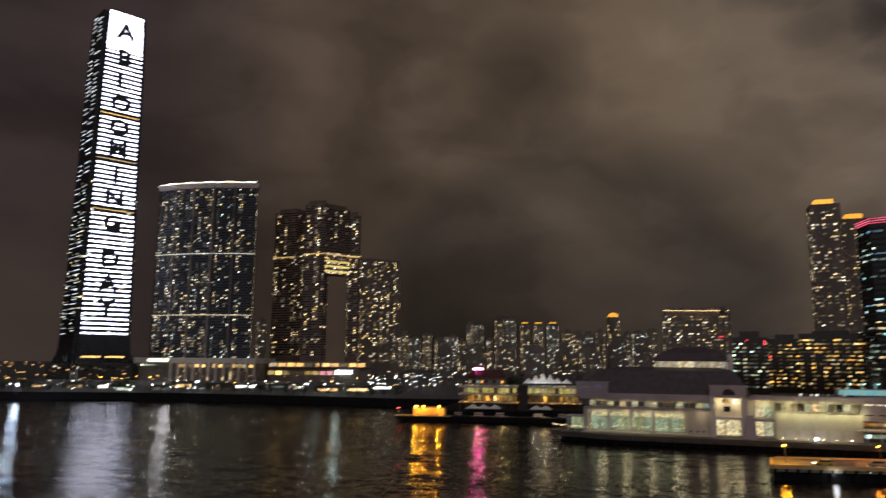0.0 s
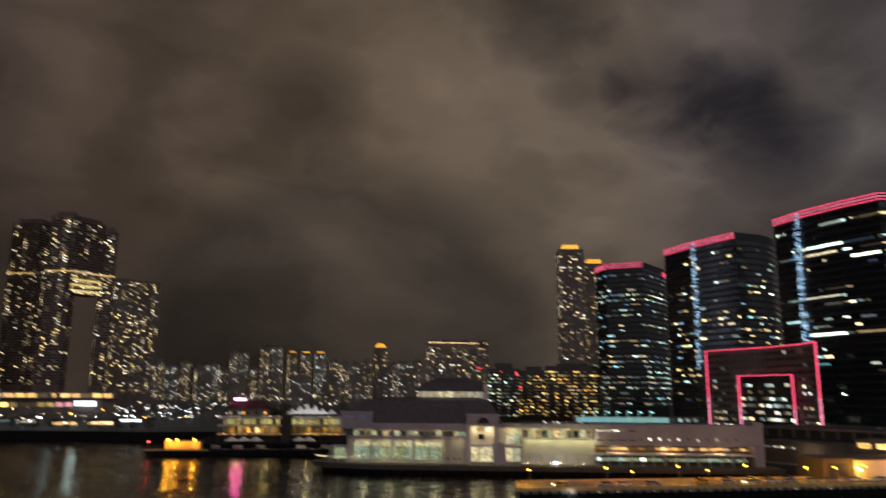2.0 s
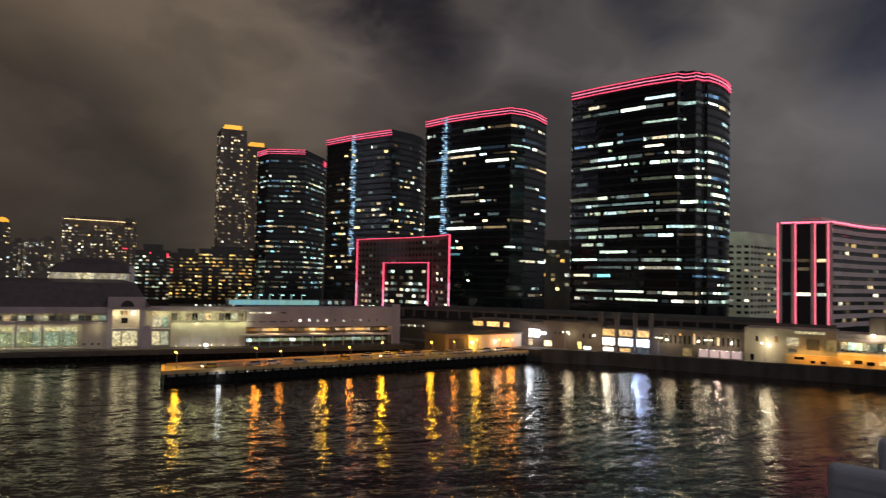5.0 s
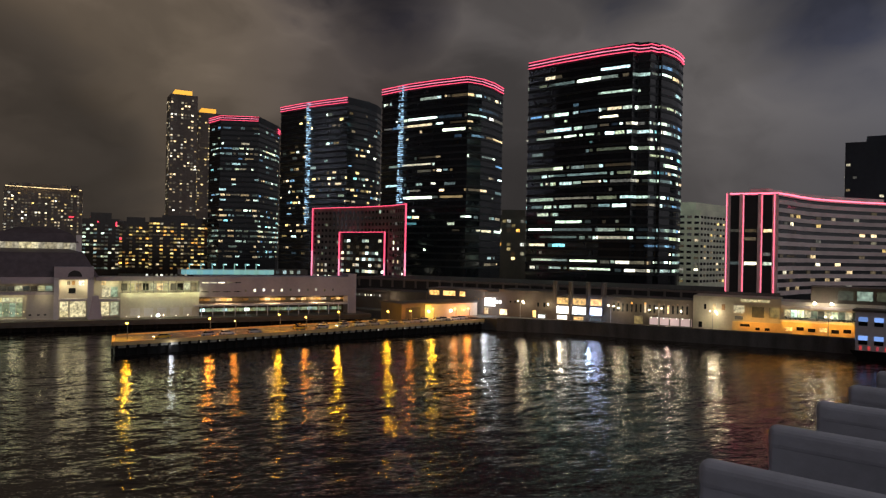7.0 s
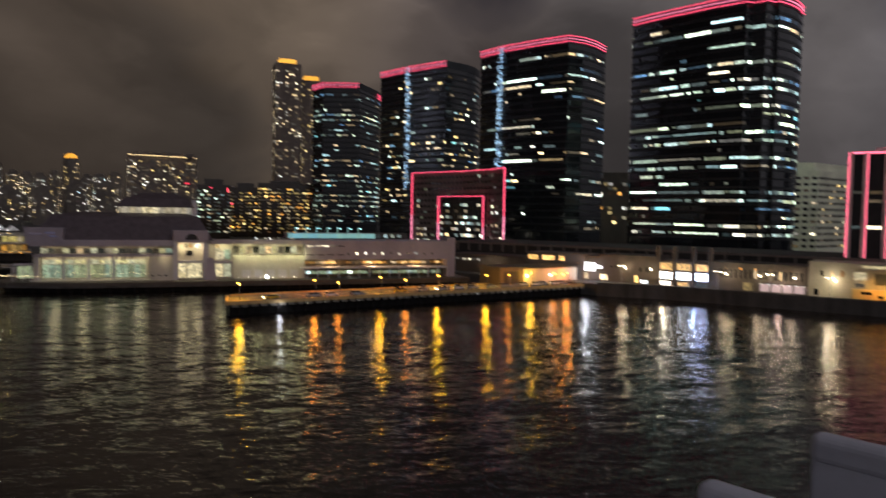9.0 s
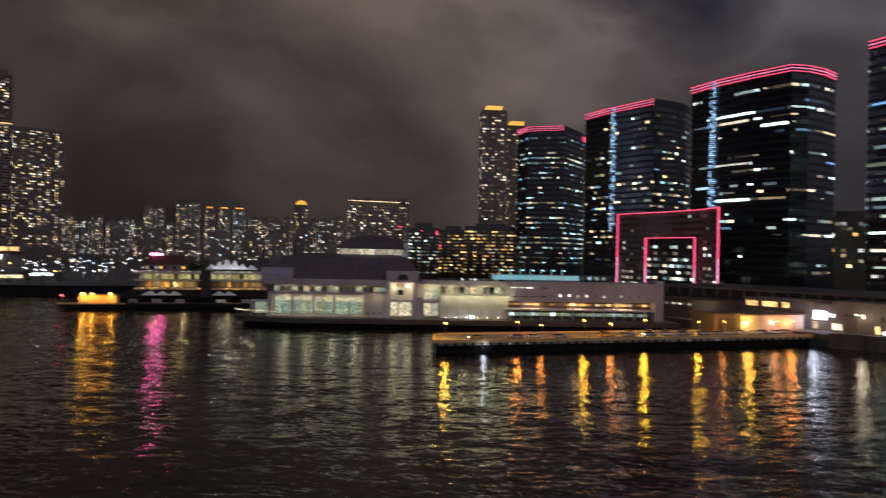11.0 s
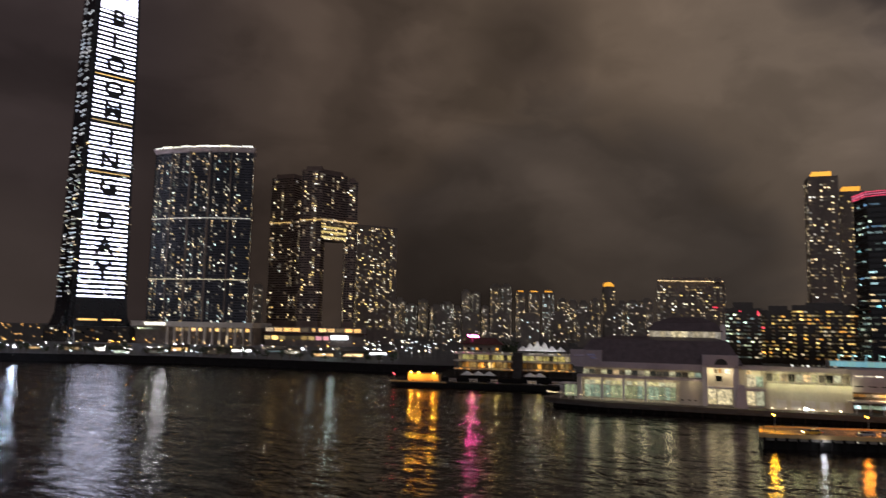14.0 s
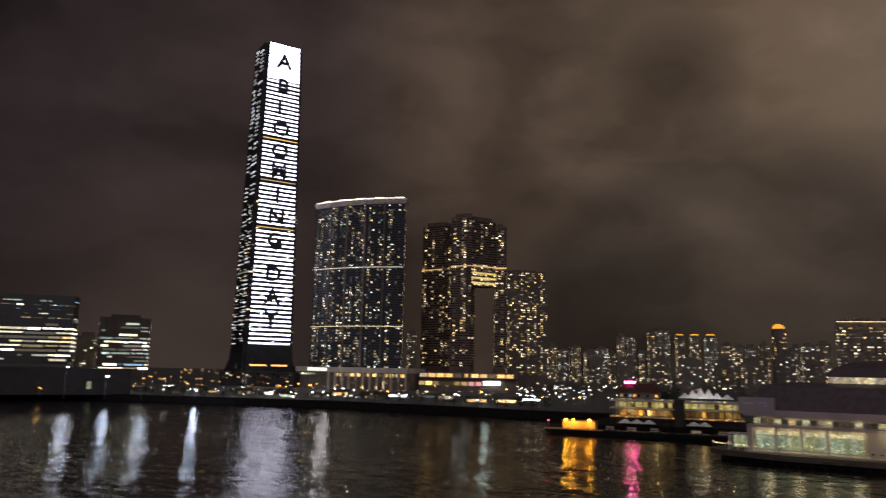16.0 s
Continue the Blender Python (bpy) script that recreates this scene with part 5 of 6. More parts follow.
# bare lamp off the pier edge, added for a white streak below the headlights
point_lamp("headlight_beam", PIER @ Vector((15.3, -0.8, 3.0)), (0.9, 0.95, 1.0), 180, 0.6)
wp = lamp_post("street_lamp", 5.0, 0.4, WHITELAMP, "bright white flood lamp on the club pier edge", "club pier lamps", 0.42)
wp.matrix_basis = CLUB @ Matrix.Translation((64.9, -6.3, 3.6)) @ Matrix.Diagonal((1, 1, 0.24, 1))
point_lamp("white_light", CLUB @ Vector((64.9, -7.2, 5.0)), (0.85, 0.93, 1.0), 1500, 0.3)


bulb("floodlight", CLUB @ Vector((64.9, -7.0, 4.9)), WHITELAMP, 0.5, "glaring white floodlight on the club pier edge", "floodlight")
# ---- cars ----
def car_paint(name, c):
    m = surface(name, c, 0.25, 0.2, scale=0.8, vary=0.12, bump=0.0)
    return m


PAINTS = [car_paint("car_white", (0.7, 0.7, 0.68)), car_paint("car_silver", (0.4, 0.4, 0.4)), car_paint("car_black", (0.03, 0.03, 0.03)), car_paint("car_yellow", (0.65, 0.42, 0.05)), car_paint("car_red", (0.35, 0.04, 0.03))]
PAINTNAME = ["white", "silver", "black", "yellow", "red"]
TAIL = glow("tail_lamp", (1, 0.04, 0.03), 3, 0.2, hue=0)


def car(k, m, lit=False):
    t = thing("car", m.translation, "%s car parked on the pier deck" % PAINTNAME[k] if not lit else "%s car with its headlights on" % PAINTNAME[k], "car", "parked cars")
    bm = BM()
    prof = [(-2.2, 0.35), (2.2, 0.35), (2.25, 0.7), (2.0, 0.92), (1.1, 1.0), (-1.9, 1.02), (-2.25, 0.8)]
    lo = [bm.verts.new(m @ Vector((x, -0.88, z))) for x, z in prof]
    hi = [bm.verts.new(m @ Vector((x, 0.88, z))) for x, z in prof]
    bm.faces.new(lo)
    bm.faces.new(hi[::-1])
    for i in range(len(prof)):
        j = (i + 1) % len(prof)
        bm.faces.new((lo[j], lo[i], hi[i], hi[j]))
    part("body", bm, PAINTS[k], t)
    bm = BM()
    taper(bm, [(-1.9, -0.82), (1.1, -0.82), (1.1, 0.82), (-1.9, 0.82)], [(-1.4, -0.66), (0.4, -0.66), (0.4, 0.66), (-1.4, 0.66)], 1.0, 1.42, m)
    part("cabin_glass", bm, PANE, t)
    bm = BM()
    box(bm, -1.38, 0.38, -0.64, 0.64, 1.42, 1.47, m)
    part("roof", bm, PAINTS[k], t)
    for x in (-1.35, 1.35):
        for y in (-0.85, 0.85):
            bm = BM()
            rod(bm, m @ Vector((x, y - 0.1, 0.32)), m @ Vector((x, y + 0.1, 0.32)), 0.32, 10)
            wheel = part("wheel", bm, TYRE, t)
            bm = BM()
            rod(bm, m @ Vector((x, y - 0.11, 0.32)), m @ Vector((x, y + 0.11, 0.32)), 0.19, 8)
            part("rim", bm, METAL, wheel)
    for y in (-0.6, 0.6):
        bm = BM()
        box(bm, 2.2, 2.3, y - 0.18, y + 0.18, 0.6, 0.75, m)
        part("headlight", bm, WARMLAMP if lit else WHITE, t)
        bm = BM()
        box(bm, -2.32, -2.2, y - 0.18, y + 0.18, 0.7, 0.85, m)
        part("tail_light", bm, TAIL if lit else REDROOF, t)


rng = random.Random(9)
for j, (s, v) in enumerate(((14, 3.2), (27, 3), (33, 3), (41.5, 2.5), (58, 4.5), (60, 9), (66, 4), (70, 10), (74, 4.2), (78, 10.5), (81, 5), (84, 11), (87, 4.5), (91, 10.5), (95, 5), (101, 4.5), (106, 5),
                            (110, 6), (115, 4.6), (119, 6), (124, 5), (129, 6))):
    yaw = rng.choice((0, 180)) if v < 7 else 90 + rng.uniform(-4, 4)
    car(rng.choice((0, 0, 1, 2, 3, 1)), PIER @ Matrix.Translation((s, v, 4.5)) @ pose(0, 0, 0, 0, 0, yaw), lit=j in (0, 8))


# ---- pale shed at the root of the car pier ----
def shed():
    m = PIER @ Matrix.Translation((104, 10.5, 0))
    t = thing("shed", (*(m @ Vector((22, 6, 0))).xy, 4.4), "large pale shed with dark roller doors by the pier", "shed")
    block(t, "body", m, 0, 37, 0, 14, 4.5, 10.4, CREAM)
    block(t, "roof", m, -0.6, 37.6, -0.6, 14.6, 10.4, 10.9, GREYSTONE)
    block(t, "end_bay", m, -1.5, 9.5, -1.0, 12, 4.5, 11.2, GREYSTONE)
    for x in (-3, 4):
        pane(t, m, x + (1 if x > 3 else 4.2), -1.05, 4.6, 4.4 if x > 3 else 1.8, 5.0, BLACK, "roller_door")
    return m


SHED = shed()
for x, col, w in ((11.8, (1.0, 0.60, 0.05), 170), (23, (1.0, 0.85, 0.6), 70), (29.5, (1.0, 0.24, 0.02), 380)):
    point_lamp("shed_light", SHED @ Vector((x, -1.5, 7.6)), col, w, 0.25)
    bulb("wall_lamp", SHED @ Vector((x, -0.35, 7.7)), SODIUM if w > 200 else WARMLAMP, 0.3, "bright lamp fixed to the shed wall", "lamp", "shed lamps")


# ---- quayside mall podium ----
MALL = frame_at(228, 185, 0.2625, -0.965)


def mall():
    t = thing("shopping_mall", (*(MALL @ Vector((40, 20, 0))).xy, 4.4), "long low stone-faced mall along the quay with lit shops", "shopping mall")
    B = lambda name, x0, x1, y0, y1, z0, z1, mat, label="": block(t, name, MALL, x0, x1, y0, y1, z0, z1, mat, label)
    P = lambda x, y, z, w, h, mat, name="window": pane(t, MALL, x, y, z, w, h, mat, name)
    r = random.Random(3)
    # dark upper deck behind
    B("upper_deck", -70, 110, 16, 60, 4.4, 17.0, DARKSTONE)
    for i in range(30):
        B("upper_pier", -68 + i * 6, -67.2 + i * 6, 15.4, 16, 13, 17.0, BROWNSTONE)
    B("deck_edge", -70, 110, 15.2, 16, 16.1, 16.9, BROWNSTONE)
    # low stone block near the club
    B("stone_wing", -62, -24, 0, 16, 4.4, 12.2, GREYSTONE)
    for i in range(10):
        P(-60 + i * 1.5, -0.05, 9.6, 0.6, 0.8, LIT["white"])
    for i in range(6):
        P(-40 + i * 2.4, -0.05, 6, 1.8, 1.8, LIT["warm"] if i % 3 else SHOPORANGE)
    # brown block with orange windows
    B("brown_wing", -24, 3, 2, 16, 4.4, 14.4, BROWNSTONE)
    for x, w in ((-21, 4.5), (-14, 5.5), (-8, 2.4)):
        P(x, 1.95, 11.4, w, 1.9, SHOPORANGE)
    for i in range(14):
        P(-4 + i * 1.1, 1.95, 10.4 + (i % 3) * 0.3, 0.35, 0.4, LIT["amber"], "wall_light")
    # white sign block
    B("sign_block", 3, 9, 0, 16, 4.4, 14, GREYSTONE)
    P(5.2, -0.1, 8.2, 4.4, 3.2, SHOPWHITE, "light_sign")
    P(3.7, -0.1, 5.0, 1.6, 2.4, CREAMGLOW)
    P(8.2, -0.1, 9.4, 0.9, 1.1, SHOPWHITE, "light_sign")
    P(9.6, -0.1, 9.4, 0.8, 1.1, SHOPWHITE, "light_sign")
    # stone wall with few openings
    B("stone_wing", 9, 32, 0, 16, 4.4, 15.0, GREYSTONE)
    for x, z, w, h, mat in ((11, 5, 3, 2.2, LIT["warm"]), (24, 4.8, 1.2, 2.6, LIT["yellow"]), (27, 4.8, 2.6, 1.0, SHOPWHITE), (25.5, 9, 0.7, 1.6, PANE), (28, 9, 0.7, 1.6, PANE), (14, 10, 0.6, 0.7, PANE), (16, 10, 0.6, 0.7, PANE), (18, 10, 0.6, 0.7, PANE)):
        P(x, -0.05, z, w, h, mat)
    # glazed shop bay
    B("shop_bay", 32, 51, 1.2, 16, 4.4, 13.6, BROWNSTONE)
    for i, x in enumerate((35, 41.5, 48)):
        P(x, 1.15, 10.4, 5.2 if i < 2 else 4.4, 2.4, SHOPORANGE, "shop_window")
        P(x, 1.15, 6.9, 5.2 if i < 2 else 4.4, 2.6, SHOPWHITE if i < 2 else BLUEWHITE, "shop_window")
        P(x, 0.4, 4.7, 3.6, 1.3, (SHOPWHITE, SHOPORANGE, LIT["cool"])[i], "shop_window")
    for x in (32, 38.2, 45, 51):
        B("shop_column", x - 0.7, x + 0.7, 0, 1.6, 4.4, 19, GREYSTONE)
    B("shop_fascia", 32, 51, 0.2, 1.4, 6.0, 6.6, GREYSTONE)
    # stone wing with slit windows
    B("stone_wing", 51, 83, 0, 16, 4.4, 14.2, GREYSTONE)
    for i in range(17):
        lit = r.random()
        P(55 + i * 1.62, -0.05, 9.0, 0.6, 2.9, PANE if lit < 0.7 else LIT["warm"])
        if lit > 0.45:
            P(55 + i * 1.62, -0.06, 11.9, 0.6, 0.7, LIT["amber"], "wall_light")
    P(75, -0.05, 4.8, 15, 2.6, glow("pink_lit_arcade", (1.0, 0.62, 0.52), 0.55, 0.1), "arcade_opening")
    P(64, -0.05, 4.8, 3, 2.8, LIT["yellow"], "arcade_opening")
    for i in range(7):
        P(68.5 + i * 2.2, -0.2, 7.2, 0.3, 0.3, CROWNWHITE, "ceiling_light")
    for i in range(5):
        B("arcade_post", 67.5 + i * 3.6, 68.0 + i * 3.6, -0.3, 0, 4.4, 7.6, GREYSTONE)
    # pale block
    B("pale_wing", 83, 111, -0.6, 16, 4.4, 16.0, BEIGE)
    for x, z, w, h, mat in ((90, 11.4, 1.1, 2.0, LIT["warm"]), (93, 11.4, 1.1, 2.0, LIT["amber"]), (98, 10.6, 3.4, 2.6, CREAMGLOW), (104, 9.4, 3.8, 3.6, LIT["yellow"]), (109, 9.4, 3.2, 3.6, LIT["yellow"]),
                            (98, 8.4, 2.6, 1.2, LIT["cool"]), (87, 11.4, 0.8, 1.8, PANE), (85.5, 5, 1.2, 2, PANE), (103, 14.6, 9, 0.8, CREAMGLOW)):
        P(x, -0.66, z, w, h, mat)
    B("orange_base", 96, 111, -1.6, -0.6, 4.4, 7.8, OCHRE)
    for x, w in ((100, 3), (104, 1.4), (107, 1.6)):
        P(x, -1.66, 5.2 if w < 2 else 6.2, w, 0.9, PANE)
    # hotel terrace
    B("terrace_base", 111, 160, -1.2, 16, 4.4, 8.6, OCHRE)
    B("terrace_band", 111, 160, -2.0, 16, 8.6, 9.4, CREAM)
    B("terrace_wall", 111, 160, 2, 18, 9.4, 15.2, CREAM)
    B("terrace_roof", 111, 160, -0.5, 18, 13.0, 13.9, WHITE)
    for i in range(16):
        P(113 + i * 2.0, 1.95, 10.0, 1.8, 2.4, LIT["green"] if i % 3 else CREAMGLOW)
    for i in range(9):
        P(113.5 + i * 3.4, -1.26, 5.6 + (i % 2) * 0.3, 2.2, 1.2, PANE if i % 3 else SHOPORANGE, "garage_opening")
    for x in (130, 135.5, 141, 146):
        P(x, 1.9, 16.4, 4.4, 3.0, LIT["green"])
    B("terrace_upper", 120, 160, 2, 18, 15.2, 20.5, GREYSTONE)
    bm = BM()
    for i in range(260):
        p = Vector((112 + r.random() * 38, -0.6 + r.random() * 1.2, 9.4 + r.random() * 0.9))
        a = MALL @ p
        q = [a + Vector((r.uniform(-0.5, 0.5), r.uniform(-0.5, 0.5), r.uniform(-0.3, 0.4))) for _ in range(3)]
        bm.faces.new([bm.verts.new(v) for v in q])
    part("planter_foliage", bm, LEAF, t, "clipped planter greenery", "stuff")


mall()
for x, y, z, col, w in ((5, -4, 9, (0.9, 0.95, 1.0), 1300), (22, -5, 10, (1, 0.8, 0.5), 420), (36, -5, 8, (1.0, 0.74, 0.38), 1600), (47, -5, 8, (0.45, 0.62, 1.0), 1300), (60, -5, 10, (1, 0.78, 0.45), 480), (75, -3, 6.6, (1.0, 0.7, 0.55), 500),
                        (72, -5, 10, (1, 0.82, 0.5), 500), (90, -5, 10.5, (1, 0.85, 0.55), 1000), (-40, -4, 9, (1, 0.8, 0.5), 500), (-14, -4, 9, (1, 0.7, 0.4), 400)):
    point_lamp("quay_light", MALL @ Vector((x, y, z)), col, w, 0.5)
for x in (103.5, 116, 127, 138, 149):
    wall_wash("wall_wash", MALL, x, -4.2 if x > 110 else -4.6, 8.2, 9, (1.0, 0.50, 0.09), 420)
dbl = lamp_post("street_lamp", 6.6, 0.9, WARMLAMP, "double-headed street lamp on the quay", "quay lamps", 0.32, True)
for k, s in enumerate((20, 55, 72, 90, 125, 140)):
    m = MALL @ Matrix.Translation((s, -5, 4.4))
    p = dbl if k == 0 else copy_thing(dbl, m)
    p.matrix_basis = m
# wall lamps along the mall front
for x, w in ((20, 420), (30, 260), (57, 480), (68, 330), (79, 360), (91, 480)):
    bulb("wall_lamp", MALL @ Vector((x, -1.3, 10.2)), WARMLAMP, 0.3, "warm lamp fixed to the mall front", "lamp", "mall wall lamps")
    point_lamp("wall_light", MALL @ Vector((x, -2.4, 10.2)), (1.0, 0.80, 0.50), w, 0.9)
# terrace floodlights on the hotel
for x in (121, 126):
    bulb("floodlight", MALL @ Vector((x, 0.2, 15.0)), WARMLAMP, 0.5, "bright floodlight on the hotel terrace wall", "floodlight", "terrace floodlights")
    point_lamp("terrace_light", MALL @ Vector((x, -2.6, 15.6)), (1.0, 0.90, 0.68), 420, 0.5)


# ---- moored ferry with blue windows ----
def ferry():
    m = frame_at(245, 53, 0.10, -0.995)
    t = thing("ferry", (*(m @ Vector((16, 4, 0))).xy, 0), "moored two-deck ferry with blue lit windows", "ferry")
    bm = BM()
    taper(bm, [(1, 0.8), (34, 0.8), (34, 8.4), (1, 8.4)], [(-1.5, 0), (36, 0), (36, 9), (-1.5, 9)], -0.6, 2.6, m)
    part("hull", bm, HULL, t)
    block(t, "lower_deck", m, 0, 34, 0.5, 8.5, 2.6, 8.0, WHITE)
    block(t, "upper_deck", m, 0, 34, 0.3, 8.7, 8.0, 14.2, WHITE)
    block(t, "roof", m, -0.8, 35, -0.2, 9.2, 14.2, 14.9, GREYSTONE)
    for z in (4.0, 9.6):
        for i in range(8):
            pane(t, m, 2 + i * 4.1, 0.45 if z < 8 else 0.25, z + 1.7, 2.4, 1.3, BLUEGLOW)
            pane(t, m, 2 + i * 4.1, 0.45 if z < 8 else 0.25, z + 0.4, 2.4, 1.25, PANE)
        for j in range(3):
            hang("window", unit_box(BLUEGLOW), t, m=m @ Matrix.Translation((-0.05, 2 + j * 2.5, z + 2.3)) @ Matrix.Diagonal((0.2, 1.6, 1.3, 1)))
            hang("window", unit_box(PANE), t, m=m @ Matrix.Translation((-0.05, 2 + j * 2.5, z + 1.0)) @ Matrix.Diagonal((0.2, 1.6, 1.25, 1)))
    for i in range(5):
        pane(t, m, 1.4 + i * 2.2, 0.4, 2.8, 0.7, 1.2, glow("red_deck_light", (1, 0.1, 0.12), 0.35, 0.2), "deck_light")


ferry()


# ---- far jetty with its orange-lit end ----
JET = frame_at(-23, 369.5, 0.9776, -0.2103)


def jetty():
    t = thing("jetty", (*(JET @ Vector((40, 4, 0))).xy, 0), "low dark jetty with an orange-lit hut at its end", "jetty")
    block(t, "deck", JET, 0, 84, 0, 9, 1.0, 2.8, HULL)
    block(t, "base", JET, 2, 83, 1, 8, -3, 1.0, HULL)
    block(t, "kerb", JET, 0, 28, -0.15, 0.3, 2.5, 3.1, OCHRE)
    block(t, "hut", JET, 8, 24, 3, 8, 2.8, 6.4, OCHRE, "ochre hut lit by three lamps")
    block(t, "hut_roof", JET, 7.6, 24.4, 2.6, 8.4, 6.4, 6.8, GREYSTONE)
    for i in range(9):
        bm = BM()
        rod(bm, JET @ Vector((1 + i * 10, 1, -3)), JET @ Vector((1 + i * 10, 1, 3.6)), 0.3)
        part("mooring_pile", bm, PILE, t)


jetty()
for x in (9.6, 13.6, 21.4):
    bulb("jetty_lamp", JET @ Vector((x, 2.4, 7.1)), SODIUM, 0.55, "bright sodium lamp on the jetty hut", "lamp", "jetty lamps")
    point_lamp("jetty_light", JET @ Vector((x, 0.6, 6.8)), (1.0, 0.42, 0.035), 1500, 0.4)
bulb("beacon", JET @ Vector((1.2, 1, 6.4)), REDLAMP, 0.35, "small red beacon at the jetty end", "beacon")
bm = BM()
rod(bm, JET @ Vector((1.2, 1, 2.8)), JET @ Vector((1.2, 1, 6.2)), 0.08)
solid("beacon_mast", bm, METAL, "thin steel mast that carries the beacon", "mast")


# ---- ferry terminal with yellow-lit decks ----
TERM = frame_at(9, 402, 0.985, -0.17)


def ferry_terminal():
    t = thing("ferry_terminal", (*(TERM @ Vector((32, 12, 0))).xy, 3.4), "two-level ferry terminal with yellow-lit galleries", "terminal")
    block(t, "deck", TERM, -12, 74, -8, 60, 0.5, 3.4, PILE)
    block(t, "core", TERM, 2, 64, 6, 26, 3.4, 15.4, GREYSTONE)
    for z in (7.2, 11.6, 15.4):
        block(t, "gallery_slab", TERM, 0, 66, 0, 27, z, z + 0.8, CREAM)
    for i in range(30):
        x = 3 + i * 2.08
        if 32 < x < 38:
            continue
        pane(t, TERM, x, 5.9, 12.5, 1.9, 2.6, OLIVEGLOW if i % 4 else LIT["dimwarm"], "gallery_pane")
        pane(t, TERM, x, 5.9, 8.2, 1.9, 2.8, (LIT["yellow"], OCHRE, LIT["amber"], BROWNSTONE)[i % 4], "gallery_pane")
    for i in range(17):
        block(t, "gallery_post", TERM, 0.4 + i * 4, 0.8 + i * 4, 0.3, 0.7, 3.4, 15.4, GREYSTONE)
    block(t, "stair_tower", TERM, 32.5, 37.5, -1, 6, 3.4, 17.0, DARKSTONE)
    for i in range(44):
        pane(t, TERM, 1 + i * 1.48, -0.1, 7.5 + 0.25 * math.sin(i * 0.9), 1.2, 0.28, LIT["amber"], "string_light")
    for i in range(40):
        pane(t, TERM, 1 + i * 1.6, 0.2, 16.5, 0.5, 0.45, LIT[("white", "warm", "white", "yellow")[i % 4]], "roof_light")
    # white fabric awnings over the landing
    for x in (8, 14, 20, 42, 47):
        bm = BM()
        taper(bm, [(x - 3.4, -6), (x + 3.4, -6), (x + 3.4, 0), (x - 3.4, 0)], [(x - 0.3, -3.2), (x + 0.3, -3.2), (x + 0.3, -2.8), (x - 0.3, -2.8)], 4.6, 6.6, TERM)
        part("awning", bm, TENT, t, "white fabric awning")


ferry_terminal()


def moored_boat(x, y, length, m):
    """A small white launch along the landing."""
    t = thing("launch", (*(m @ Vector((x, y, 0))).xy, 0), "small white launch moored at the ferry landing", "boat", "moored launches")
    bm = BM()
    low = [(x - length / 2 + 0.6, y - 0.7), (x + length / 2 - 1.2, y - 0.7), (x + length / 2 - 0.4, y), (x + length / 2 - 1.2, y + 0.7), (x - length / 2 + 0.6, y + 0.7)]
    high = [(x - length / 2, y - 1.2), (x + length / 2 - 1.0, y - 1.2), (x + length / 2 + 0.6, y), (x + length / 2 - 1.0, y + 1.2), (x - length / 2, y + 1.2)]
    taper(bm, low, high, -0.3, 1.3, m)
    part("hull", bm, WHITE, t, "white painted hull")
    block(t, "cabin", m, x - length * 0.3, x + length * 0.15, y - 0.9, y + 0.9, 1.3, 3.0, WHITE)
    block(t, "roof", m, x - length * 0.34, x + length * 0.2, y - 1.05, y + 1.05, 3.0, 3.15, GREYSTONE)
    pane(t, m, x - length * 0.07, -0.92 + y, 1.8, length * 0.4, 0.7, LIT["warm"])


for x, length in ((2, 8), (13, 9), (24, 8), (44, 10), (56, 8)):
    moored_boat(x, -11.0, length, TERM)
for x in (10, 24, 46, 58):
    point_lamp("gallery_light", TERM @ Vector((x, 3, 10.8)), (1.0, 0.68, 0.2), 420, 0.4)
    point_lamp("gallery_light", TERM @ Vector((x, 3, 14.8)), (0.95, 0.85, 0.4), 260, 0.4)

# red-roofed pavilion and white tents on the terminal roof
m = TERM
t = thing("pavilion", (*(TERM @ Vector((13, 22, 0))).xy, 16.2), "pavilion with a dark red tiled roof and warm lights", "pavilion")
block(t, "body", m, 3, 24, 16, 26, 16.2, 20.6, BROWNSTONE)
bm = BM()
taper(bm, [(1, 14), (26, 14), (26, 27), (1, 27)], [(6, 19.5), (21, 19.5), (21, 21.5), (6, 21.5)], 20.6, 24.4, m)
part("roof", bm, REDROOF, t)
for i in range(9):
    pane(t, m, 4 + i * 2.3, 15.9, 17.4, 1.2, 1.4, (LIT["warm"], PANE, LIT["cool"], LIT["amber"], PANE)[i % 5])
# unseen magenta source, added on the roof for its streak on the water
pane(t, m, 8, 20.5, 24.7, 5.6, 0.9, glow("magenta_streak_source", (1.0, 0.07, 0.36), 90, 0.05, hue=0.0, sampled=True), "led_sign")
block(t, "sign_post", m, 7.8, 8.2, 20.4, 20.6, 24.2, 24.7, METAL)
t = thing("tent", (*(TERM @ Vector((48, 20, 0))).xy, 16.2), "white peaked membrane tents with lights along the eaves", "tent")
for x, h in ((37, 20.2), (41, 21.8), (45, 23.0), (49, 22.4), (53, 20.6), (58, 20.0)):
    bm = BM()
    taper(bm, [(x - 3, 13), (x + 3, 13), (x + 3, 20), (x - 3, 20)], [(x - 0.3, 16), (x + 0.3, 16), (x + 0.3, 17), (x - 0.3, 17)], 17.6, h, m)
    part("peak", bm, TENT, t)
    for yy in (13, 20):
        bm = BM()
        rod(bm, m @ Vector((x, yy, 16.2)), m @ Vector((x, yy, 17.6)), 0.15)
        part("leg", bm, METAL, t)
for x in (40, 47, 54):
    point_lamp("tent_light", TERM @ Vector((x, 10, 18.5)), (0.95, 0.97, 0.9), 320, 0.3)


